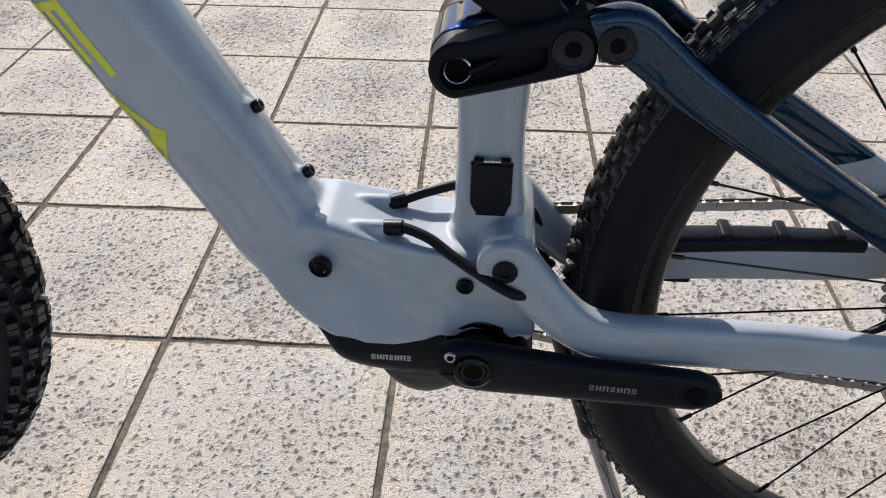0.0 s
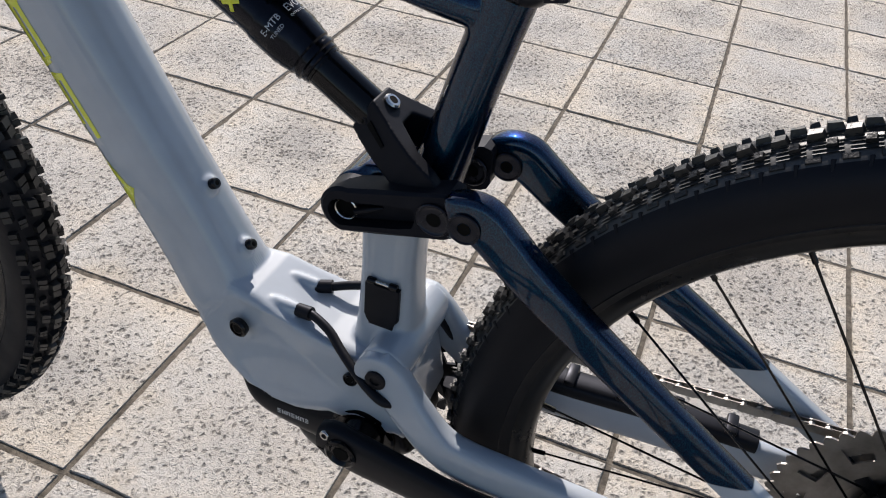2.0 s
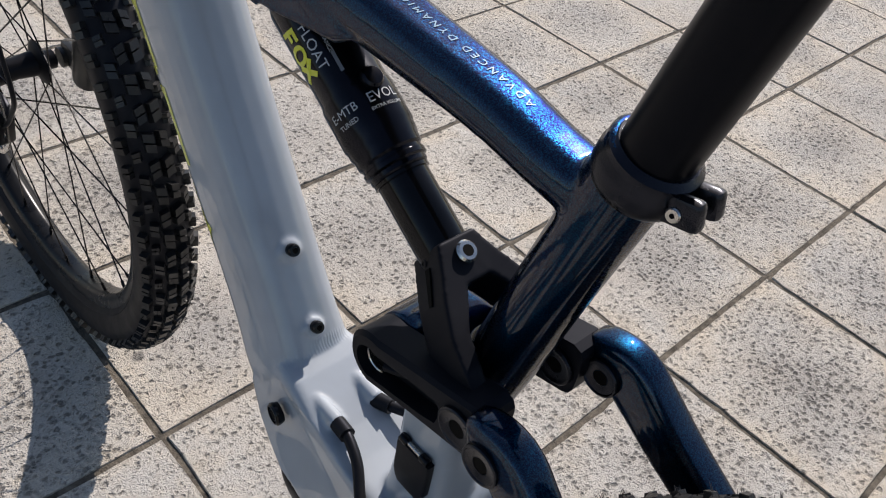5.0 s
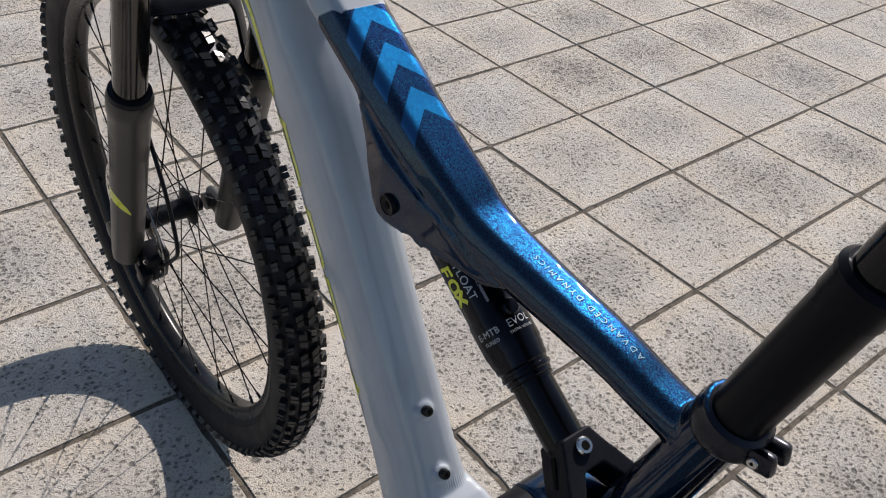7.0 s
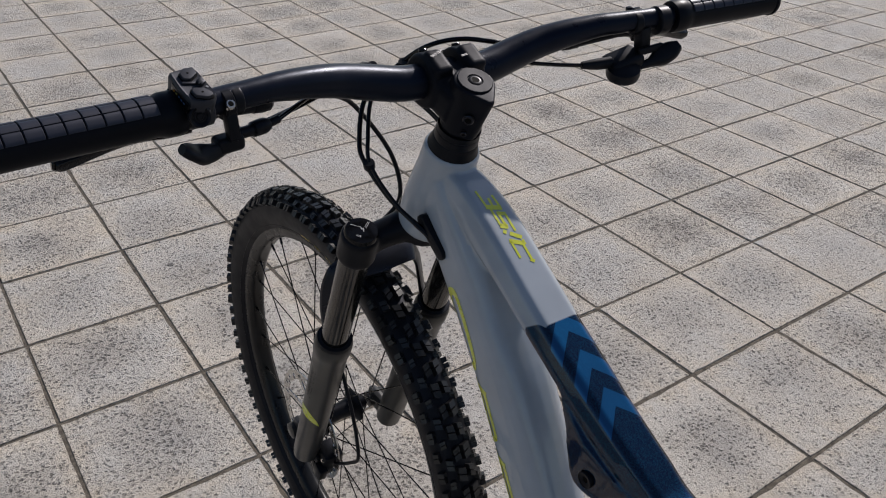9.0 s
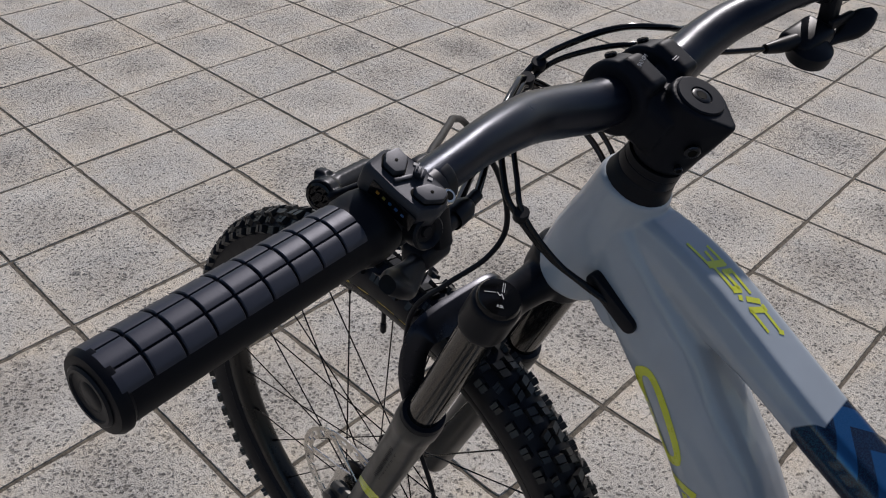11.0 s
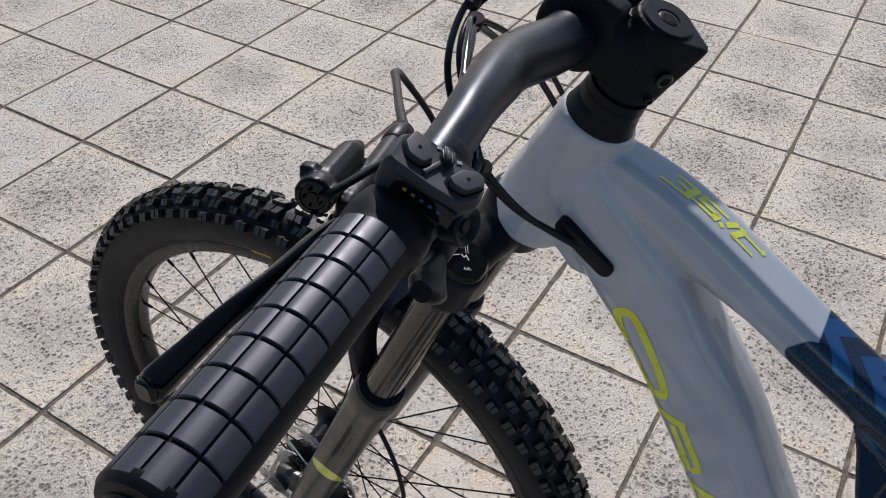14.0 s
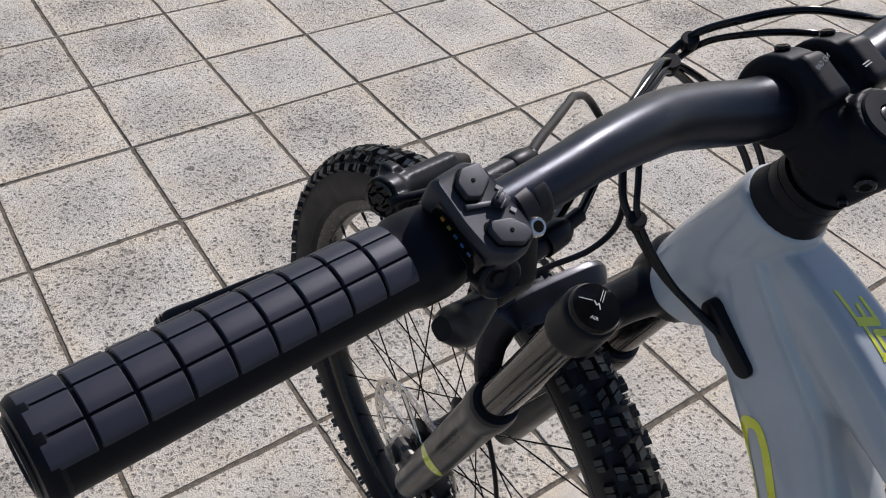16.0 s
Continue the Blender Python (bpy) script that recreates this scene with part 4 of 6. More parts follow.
# ---------------------------------------------------------------- wheels
def tyre_mesh(bm, centre, pitches, knobs, seed, hairs, split=False, fins=0, broad=1.0):
    """Carcass and tread: knobs are rows of (across angle, length, width, height, phase, lean)."""
    rnd = random.Random(seed)
    grow = 0.0085
    prof = [(0.3115, -0.0125), (0.316, -0.0185), (0.3195, -0.0217), (0.3203, -0.0231), (0.3211, -0.0228), (0.322, -0.0235), (0.330, -0.0275), (0.339, -0.0295), (0.348, -0.0280), (0.356, -0.0225), (0.3615, -0.0135), (0.364, -0.004),
            (0.364, 0.004), (0.3615, 0.0135), (0.356, 0.0225), (0.348, 0.0280), (0.339, 0.0295), (0.330, 0.0275), (0.322, 0.0235), (0.3211, 0.0228), (0.3203, 0.0231), (0.3195, 0.0217), (0.316, 0.0185), (0.3115, 0.0125)]
    lathe(bm, centre, (0, 1, 0), [(r + grow * min(1, max(0, (r - 0.312) / 0.03)), y * 1.05 * broad) for r, y in prof], 144, closed=True)
    verts, faces = [], []
    for i in range(pitches):
        for across, length, width, height, phase, lean in knobs:
            for side in (-1, 1):
                a0 = 2 * math.pi * (i + phase + (0.5 if side > 0 else 0) * (abs(across) > 0.01)) / pitches
                w = side * across
                # point on the carcass and its outward direction, in the (radius, across) plane
                cr, cy = 0.3355 + grow + 0.0285 * math.cos(w), 0.0310 * broad * math.sin(w)
                nr, ny = math.cos(w), math.sin(w)
                for half in ((-1, 1) if split else (0,)):
                    base = len(verts)
                    mid, part_len = half * length * 0.27, length * (0.49 if half else 1)
                    for h, k in ((-0.003, 1.10), (height, 0.90)) if split else ((-0.002, 1.26), (height, 0.88)):
                        for du, dv in ((-1, -1), (1, -1), (1, 1), (-1, 1)):
                            up = h + (rnd.uniform(-0.0006, 0.0006) if h > 0 else 0)
                            ang = a0 + (mid + du * part_len / 2 * k + lean * dv * side * width / 2) / 0.36
                            off = dv * width / 2 * k * rnd.uniform(0.9, 1.08)
                            r = cr + nr * up - ny * off
                            y = cy + ny * up + nr * off
                            verts.append((centre[0] + r * math.cos(ang), centre[1] + y, centre[2] + r * math.sin(ang)))
                    faces += [tuple(base + q for q in f) for f in ((4, 5, 6, 7), (0, 1, 5, 4), (1, 2, 6, 5), (2, 3, 7, 6), (3, 0, 4, 7))]
                for _ in range(3 if rnd.random() < hairs else 0):
                    # moulding hairs
                    ang = a0 + rnd.uniform(-0.006, 0.006)
                    base = len(verts)
                    L = rnd.uniform(0.0015, 0.0045)
                    for h, e in ((height - 0.001, 0.0005), (height + L, 0.00012)):
                        for q in range(3):
                            r = cr + nr * h + e * math.cos(2.1 * q)
                            y = cy + ny * h + e * math.sin(2.1 * q)
                            verts.append((centre[0] + r * math.cos(ang + h * 0.3), centre[1] + y, centre[2] + r * math.sin(ang + h * 0.3)))
                    faces += [(base, base + 1, base + 4, base + 3), (base + 1, base + 2, base + 5, base + 4), (base + 2, base, base + 3, base + 5)]
    kinds = [1] * len(faces)
    for i in range(fins):
        # thin fins run from the shoulder knobs down the side, and low ribs lie round the crown
        for side in (-1, 1):
            a0 = 2 * math.pi * (i + 0.58 + (0.5 if side > 0 else 0)) / fins
            base = len(verts)
            for w, h, e in ((0.74, 0.0026, 0.0020), (0.92, 0.0013, 0.0012), (1.08, 0.0001, 0.0004)):
                cr, cy = 0.3355 + grow + 0.0285 * math.cos(w), 0.0310 * math.sin(w)
                for lift, du in ((-0.001, -1), (h, -0.6), (h, 0.6), (-0.001, 1)):
                    r, y = cr + lift * math.cos(w), side * (cy + lift * math.sin(w))
                    ang = a0 + (du * e + (w - 0.74) * 0.006) / 0.36
                    verts.append((centre[0] + r * math.cos(ang), centre[1] + y, centre[2] + r * math.sin(ang)))
            for q in (0, 4):
                faces += [(base + q + c, base + q + c + 1, base + q + c + 5, base + q + c + 4) for c in range(3)]
                kinds += [0] * 3
            for w in (0.03, 0.10, 0.24, 0.31, 0.38, 0.48, 0.56):
                base = len(verts)
                long = 2 * math.pi / fins * 0.42
                for e, du in ((0, -1), (0, 1), (1, 1), (1, -1)):
                    v = w + (0.020 if e else -0.020)
                    lift = 0.0016 if e else 0.0008
                    r, y = 0.3355 + grow + (0.0285 + lift) * math.cos(v), side * (0.0310 + lift) * math.sin(v)
                    ang = a0 + du * long + 0.3 * long * (w > 0.36)
                    verts.append((centre[0] + r * math.cos(ang), centre[1] + y, centre[2] + r * math.sin(ang)))
                faces.append((base, base + 1, base + 2, base + 3))
                kinds.append(2)
    me = bpy.data.meshes.new("scratch")
    me.from_pydata(verts, [], faces)
    for f in bm.faces:
        c = f.calc_center_median() - Vector(centre)
        f.material_index = 2 if c.xz.length > 0.3605 else 0
    smooth_faces = len(bm.faces)
    bm.from_mesh(me)
    bpy.data.meshes.remove(me)
    for f, kind in zip(list(bm.faces)[smooth_faces:], kinds):
        f.material_index = kind


REAR_TREAD = [(0.125, 0.0086, 0.0056, 0.0048, 0.0, 0.12), (0.40, 0.0056, 0.0048, 0.0042, 0.58, 0.1), (0.70, 0.0088, 0.0036, 0.0024, 0.12, 0.0)]
FRONT_TREAD = [(0.20, 0.0172, 0.0106, 0.0066, 0.0, 0.25), (0.22, 0.0148, 0.0094, 0.0064, 0.5, -0.30), (0.58, 0.0128, 0.0094, 0.0064, 0.28, 0.2), (0.64, 0.0092, 0.0080, 0.0056, 0.78, -0.15), (1.00, 0.0138, 0.0096, 0.0080, 0.0, 0.0), (1.03, 0.0118, 0.0090, 0.0074, 0.5, 0.0)]


def wheel(label, centre, tread, pitches, seed, hub_half, hairs):
    bm = bmesh.new()
    lathe(bm, centre, (0, 1, 0), [(0.2985, -0.006), (0.2995, -0.0100), (0.3040, -0.0150), (0.3130, -0.0170), (0.3165, -0.0168), (0.3168, -0.0150), (0.3085, -0.0130), (0.3085, 0.0130), (0.3168, 0.0150),
                                  (0.3165, 0.0168), (0.3130, 0.0170), (0.3040, 0.0150), (0.2995, 0.0100), (0.2985, 0.006)], 144, closed=True)
    rim = part("wheel", bm, rim_black, bike, label)
    bm = bmesh.new()
    tyre_mesh(bm, centre, pitches, tread, seed, hairs, hairs < 0.5, pitches if hairs > 0.5 else 0, 1.0 if hairs > 0.5 else 0.92)
    tyre = part("tyre", bm, sidewall, rim, "chunky black knobbly tyre")
    tyre.data.materials.append(torn_rubber if hairs > 0.5 else rubber)
    # rear floor takes the paler sunlit colour, front floor the dark side wall's
    tyre.data.materials.append(lit_tread_floor if hairs > 0.5 else sidewall)
    sharp(tyre.data, 30)
    bm = bmesh.new()
    lathe(bm, centre - Vector((0, hub_half, 0)), (0, 1, 0), [(0.009, 0), (0.012, 0.002), (0.012, hub_half - 0.035), (0.027, hub_half - 0.033), (0.0285, hub_half - 0.031), (0.027, hub_half - 0.029), (0.016, hub_half - 0.024), (0.0135, hub_half),
                                                  (0.016, hub_half + 0.024), (0.027, hub_half + 0.029), (0.0285, hub_half + 0.031), (0.027, hub_half + 0.033), (0.012, hub_half + 0.035), (0.012, 2 * hub_half - 0.002), (0.009, 2 * hub_half)], 32)
    part("hub", bm, black_satin, rim, "black hub")
    # spokes, laced in crossing pairs
    bm = bmesh.new()
    lathe(bm, (0, 0, 0), (0, 0, 1), [(0.0010, 0), (0.0010, 0.97)], 7)
    lathe(bm, (0, 0, 0.955), (0, 0, 1), [(0.0021, 0), (0.0021, 0.045)], 8)
    spoke_me = bpy.data.meshes.new("spoke")
    bm.to_mesh(spoke_me)
    bm.free()
    spoke_me.materials.append(black_gloss)
    for i in range(28):
        side = -1 if i % 2 else 1
        rim_a = 2 * math.pi * (i + 0.5) / 28
        cross = 1 if (i // 2) % 2 else -1
        hub_a = rim_a + cross * radians(68)
        a = centre + Vector((0.0265 * math.cos(hub_a), side * 0.031, 0.0265 * math.sin(hub_a)))
        b = centre + Vector((0.3005 * math.cos(rim_a), side * 0.003, 0.3005 * math.sin(rim_a)))
        d = b - a
        m = d.to_track_quat("Z", "Y").to_matrix().to_4x4() @ Matrix.Diagonal((1, 1, d.length, 1))
        m.translation = a
        hang("spoke", spoke_me, rim, m=m)
    return rim, tyre


def brake_disc(centre, y, r, parent):
    """A pierced steel disc with slanting arms."""
    bm = bmesh.new()
    n = 96
    radii = (r - 0.016, r - 0.011, r - 0.0055, r)
    rows = [[bm.verts.new((centre.x + (q - (0.0022 * (math.cos(8 * 2 * math.pi * k / n) > 0.3) if q in (radii[0],) else 0)) * math.cos(2 * math.pi * k / n), y,
                           centre.z + q * math.sin(2 * math.pi * k / n))) for k in range(n)] for q in radii]
    for j in range(3):
        for k in range(n):
            if (j == 1 and k % 4 in (0, 1)) or (j == 0 and k % 6 == 3):
                continue
            bm.faces.new((rows[j][k], rows[j][(k + 1) % n], rows[j + 1][(k + 1) % n], rows[j + 1][k]))
    lo = [bm.verts.new((centre.x + 0.029 * math.cos(2 * math.pi * k / 24), y, centre.z + 0.029 * math.sin(2 * math.pi * k / 24))) for k in range(24)]
    bm.faces.new(lo)
    for k in range(6):
        a, c = 4 * k, (16 * k + 12) % n
        bm.faces.new((lo[a], lo[a + 1], rows[0][(c + 2) % n], rows[0][(c + 1) % n], rows[0][c]))
    made = bmesh.ops.extrude_face_region(bm, geom=bm.faces[:])
    bmesh.ops.translate(bm, vec=(0, 0.0018, 0), verts=[g for g in made["geom"] if isinstance(g, bmesh.types.BMVert)])
    return part("brake_disc", bm, steel, parent, "pierced steel brake disc", smooth=False)


front, front_tyre = wheel("front wheel with a black rim and knobbly tyre", AXLE_F, FRONT_TREAD, 43, 3, 0.050, 0.3)
rear, rear_tyre = wheel("rear wheel with a black rim and knobbly tyre", AXLE_R, REAR_TREAD, 118, 5, 0.066, 0.75)
brake_disc(AXLE_F, -0.0500, 0.092, front)
brake_disc(AXLE_R, -0.0500, 0.092, rear)
bm = bmesh.new()
va = radians(86)
vd = Vector((math.cos(va), 0, math.sin(va)))
lathe(bm, AXLE_F + vd * 0.298, -vd, [(0.0028, 0), (0.0028, 0.028), (0.0022, 0.029), (0.0036, 0.030), (0.0036, 0.042), (0.002, 0.045)], 14)
part("valve", bm, black_plastic, front, "black tubeless valve")
front.matrix_basis = Matrix.Translation(AXLE_F) @ Matrix.Rotation(radians(1.9), 4, "Z") @ Matrix.Translation(-AXLE_F)

# sprockets
def sprocket(bm, centre, y, teeth, thick=0.002, holes=0):
    r = teeth * 0.0127 / (2 * math.pi)
    n = teeth * 4
    outer = [r + (0.0035, 0.0015, -0.003, 0.0015)[k % 4] for k in range(n)]
    radii = (0.62 * r, 0.72 * r, 0.88 * r, None)
    rows = [[bm.verts.new((centre.x + (q or outer[k]) * math.cos(2 * math.pi * k / n), y, centre.z + (q or outer[k]) * math.sin(2 * math.pi * k / n))) for k in range(n)] for q in radii]
    for j in range(3):
        for k in range(n):
            if holes and j == 1 and (k * holes // n) % 2:
                continue
            bm.faces.new((rows[j][k], rows[j][(k + 1) % n], rows[j + 1][(k + 1) % n], rows[j + 1][k]))
    return rows


teeth = (51, 45, 39, 33, 28, 24, 21, 18, 16, 14, 12, 10)
cassette = None
for i, t in enumerate(teeth):
    bm = bmesh.new()
    sprocket(bm, AXLE_R, 0.036 + 0.0032 * i, t, holes=26 if i < 5 else 0)
    made = bmesh.ops.extrude_face_region(bm, geom=bm.faces[:])
    bmesh.ops.translate(bm, vec=(0, 0.0018, 0), verts=[g for g in made["geom"] if isinstance(g, bmesh.types.BMVert)])
    if i == 0:
        cassette = part("cassette", bm, chain_steel, bike, "twelve-speed steel cassette", smooth=False)
        bm = bmesh.new()
        lathe(bm, AXLE_R + Vector((0, 0.034, 0)), (0, 1, 0), [(0.040, 0), (0.036, 0.012), (0.022, 0.03), (0.016, 0.04)], 40)
        for k in range(5):
            a = 2 * math.pi * k / 5
            box(bm, (0.055, 0.004, 0.012), Matrix.Translation(AXLE_R + Vector((0.055 * math.cos(a), 0.042, 0.055 * math.sin(a)))) @ Matrix.Rotation(-a, 4, "Y"), 0.001)
        part("cassette_carrier", bm, black_satin, cassette)
    else:
        part("sprocket", bm, chain_steel, cassette, smooth=False)
bm = bmesh.new()
sprocket(bm, BB, 0.050, 32, holes=20)
made = bmesh.ops.extrude_face_region(bm, geom=bm.faces[:])
bmesh.ops.translate(bm, vec=(0, 0.003, 0), verts=[g for g in made["geom"] if isinstance(g, bmesh.types.BMVert)])
part("chainring", bm, black_satin, bike, "black chainring", smooth=False)

# chain: plates and rollers, link by link along the upper and lower runs
bm = bmesh.new()
for y in (-0.0034, 0.0026):
    slab(bm, [(x, z) for x, z in pill((-0.0068, 0), (0.0068, 0), 0.0042, 0.0042, 6)], y, y + 0.0009, 0.0)
lathe(bm, (-0.0064, -0.0026, 0), (0, 1, 0), [(0.0036, 0), (0.0036, 0.0052)], 8)
link_me = bpy.data.meshes.new("chain_link")
bm.to_mesh(link_me)
bm.free()
link_me.materials.append(chain_steel)
chain = None
top_a, top_b = BB + Vector((0.0, 0.0515, 0.066)), AXLE_R + Vector((-0.028, 0.0500, 0.066))
low_a, low_b = BB + Vector((0.0, 0.0515, -0.066)), Vector((0.43, 0.055, 0.235))
for a, b in ((top_a, top_b), (low_a, low_b)):
    d = b - a
    n = int(d.length / 0.0127)
    for k in range(n):
        p = a + d * ((k + 0.5) / n)
        m = d.normalized().to_track_quat("X", "Z").to_matrix().to_4x4()
        m = Matrix.Translation(p) @ m @ Matrix.Diagonal((1, 1 if k % 2 else 0.72, 1, 1))
        ob = hang("chain" if chain is None else "chain_link", link_me, bike if chain is None else chain, m=m)
        if chain is None:
            chain = tagged(ob, "greased steel chain")
        else:
            ob.matrix_parent_inverse = chain.matrix_basis.inverted()

# rear brake caliper and derailleur
bm = bmesh.new()
box(bm, (0.05, 0.028, 0.034), pose(0.405, -0.052, 0.452, 0, 35, 0), 0.006)
box(bm, (0.03, 0.020, 0.022), pose(0.432, -0.050, 0.438, 0, 35, 0), 0.005)
part("rear_brake_caliper", bm, black_satin, bike, "black brake caliper")
bm = bmesh.new()
cable(bm, [(0.245, -0.050, 0.372), (0.30, -0.046, 0.396), (0.345, -0.046, 0.424), (0.375, -0.047, 0.440), (0.40, -0.052, 0.45)], 0.0027)
part("rear_brake_hose", bm, black_plastic, bike, "black brake hose")
bm = bmesh.new()
box(bm, (0.035, 0.022, 0.05), pose(0.462, 0.078, 0.335, 0, -20, 0), 0.006)
slab(bm, pill((0.455, 0.300), (0.43, 0.235), 0.016, 0.014), 0.052, 0.055, 0.001)
slab(bm, pill((0.455, 0.300), (0.43, 0.235), 0.016, 0.014), 0.064, 0.067, 0.001)
part("derailleur", bm, black_satin, bike, "black rear derailleur")

# kick stand
bm = bmesh.new()
K0, K1 = Vector((0.115, 0.050, 0.20)), Vector((0.180, 0.066, 0.0))
kd = (K1 - K0).normalized()
lathe(bm, K0, kd, [(0.0085, 0), (0.0085, 0.185), (0.0105, 0.187), (0.011, 0.211)], 20)
stand = part("kick_stand", bm, dark_chrome, bike, "chromed prop stand leg")
bm = bmesh.new()
lathe(bm, K0 - kd * 0.18, kd, [(0.010, 0), (0.011, 0.17), (0.0112, 0.205), (0.0125, 0.208), (0.0125, 0.222), (0.011, 0.226)], 20)
part("collar", bm, black_plastic, stand, "black collar")

# ---------------------------------------------------------------- fork
FK = Vector((-0.518, 0, 0.857))
LEG = 0.0745
for s in (-1, 1):
    o = FK + Vector((0, s * LEG, 0))
    bm = bmesh.new()
    lathe(bm, o - HEAD * 0.02, -HEAD, [(0.0178, 0), (0.0178, 0.22)], 40)
    tube = part("fork_stanchion", bm, stanchion, bike, "dark polished fork stanchion")
    bm = bmesh.new()
    q = o - HEAD * 0.205
    lathe(bm, q, -HEAD, [(0.0186, 0), (0.0225, 0.001), (0.0235, 0.005), (0.0225, 0.009)], 40)
    part("dust_seal", bm, black_plastic, tube)
    bm = bmesh.new()
    lathe(bm, q - HEAD * 0.007, -HEAD, [(0.0235, 0), (0.0248, 0.004), (0.0248, 0.022), (0.0232, 0.028), (0.0222, 0.10), (0.0212, 0.22), (0.0205, 0.315), (0.0195, 0.327), (0.014, 0.332)], 40)
    leg = part("fork_leg", bm, fork_grey, bike, "satin dark grey lower fork leg with a yellow mark")
    bm = bmesh.new()
    box(bm, (0.050, 0.016, 0.036), Matrix.Translation((-0.744, s * 0.068, 0.380)), 0.007)
    lathe(bm, (AXLE_F.x, s * 0.055, AXLE_F.z), (0, s, 0), [(0.013, 0), (0.013, 0.028), (0.008, 0.03)], 24)
    part("drop_out", bm, fork_grey, leg)
    # yellow flash and a column of small dark print
    xx, yy = Vector((0, 1, 0)), HEAD.cross(Vector((0, 1, 0)))

    def on_leg(d, w, r):
        w = radians(w if s < 0 else -w)
        return q - HEAD * d + (xx * math.sin(w) + yy * math.cos(w)) * r

    bm = bmesh.new()
    prev = None
    for k in range(21):
        f = k / 20
        w = -165 + 135 * f
        mid = 0.206 - 0.022 * math.sin(math.pi * f) ** 0.8 - 0.010 * f
        thick = 0.0015 + 0.0085 * math.sin(math.pi * f) ** 0.7
        pair = [bm.verts.new(on_leg(mid + e * thick, w, 0.0219)) for e in (-1, 1)]
        if prev:
            bm.faces.new((prev[0], pair[0], pair[1], prev[1]))
        prev = pair
    part("yellow_flash", bm, yellow, leg, "yellow printed flash")
    rp = random.Random(4)
    bm = bmesh.new()
    for k in range(26):
        d = 0.060 + 0.0030 * k
        for w0, w1 in ((-84, -84 - rp.uniform(9, 16)), (-104, -104 - rp.uniform(0, 7))):
            bm.faces.new([bm.verts.new(on_leg(d + e, w, 0.0231 - 0.010 * (d - 0.056))) for e, w in ((0, w0), (0.0013, w0), (0.0013, w1), (0, w1))])
    part("leg_print", bm, black_satin, leg, "column of small dark print")
    # crown cap
    bm = bmesh.new()
    lathe(bm, o, HEAD, [(0.0190, -0.002), (0.0190, 0.003), (0.0176, 0.0055), (0.004, 0.006)], 36)
    cap = part("fork_cap", bm, black_gloss, bike, "glossy black fork top cap")
    if s < 0:
        bm = bars([(-0.0028, 0.0036, -0.0005, 0.0005, 0.0009), (-0.0005, 0.0005, 0.0010, 0.0028, 0.0009), (0.0010, 0.0028, 0.0028, -0.0018, 0.0009), (-0.0140, 0.0010, -0.0038, 0.0030, 0.0006), (0.0012, 0.0045, 0.0018, 0.0140, 0.0005), (0.0030, 0.0045, 0.0034, 0.0140, 0.0005)])
        bmesh.ops.transform(bm, matrix=basis(o + HEAD * 0.0064, (0.72, 0.69, -0.30), HEAD.cross(Vector((0.72, 0.69, -0.30)))), verts=bm.verts)
        part("cap_emblem", bm, white_ink, cap, smooth=False)
        printed("cap_print", "AIR", 0.0040, o + HEAD * 0.0064 + Vector((0.0060, -0.0070, -0.0025)), (0.72, 0.69, -0.30), HEAD.cross(Vector((0.72, 0.69, -0.30))), white_ink, cap)
# crown
bm = bmesh.new()
for s in (-1, 1):
    o = FK + Vector((0, s * LEG, 0))
    lathe(bm, o, -HEAD, [(0.020, -0.001), (0.0218, 0.003), (0.0222, 0.034), (0.0205, 0.040)], 32)
    cable(bm, [o - HEAD * 0.020, FK + Vector((0.004, s * 0.045, 0.004)) - HEAD * 0.014, FK + Vector((0.012, 0, 0.012)) - HEAD * 0.012], [0.0185, 0.0165, 0.022], 20)
lathe(bm, FK + Vector((0.012, 0, 0.014)), HEAD, [(0.03, -0.03), (0.031, 0.0), (0.027, 0.008)], 32)
smooth_union(part("fork_crown", bm, black_satin, bike, "forged black fork crown"), 0.002, 6)
# brace in front of the tyre
bm = bmesh.new()
arch = [(-0.606, 0.0745, 0.648), (-0.618, 0.0745, 0.676), (-0.622, 0.0725, 0.706), (-0.621, 0.066, 0.733), (-0.618, 0.050, 0.7505), (-0.617, 0.0, 0.7525)]
arch += [(x, -y, z) for x, y, z in arch[-2::-1]]
rows = spline(arch, 5)
loops = []
for i, p in enumerate(rows):
    t = Vector(rows[min(i + 1, len(rows) - 1)] - rows[max(i - 1, 0)]).normalized()
    u = Vector((1, 0, 0))
    u = (u - t * u.dot(t)).normalized()
    v = t.cross(u)
    k = 0.72 + 0.28 * (1 - min(1, abs(p[1]) / 0.066)) ** 0.6
    loops.append([Vector(p) + u * (a * k) + v * (b * k) for a, b in ((-0.0158, 0.0040), (-0.0086, 0.0040), (-0.0074, 0.0034), (0.0142, -0.0155), (0.0146, -0.0166), (0.0112, -0.0198), (0.0100, -0.0198), (-0.0104, -0.0075), (-0.0166, -0.0035), (-0.0168, 0.0028))])
rings(bm, loops)
brace = part("fork_brace", bm, brace_black, bike, "flat black arch joining the fork legs")
sharp(brace.data, 30)
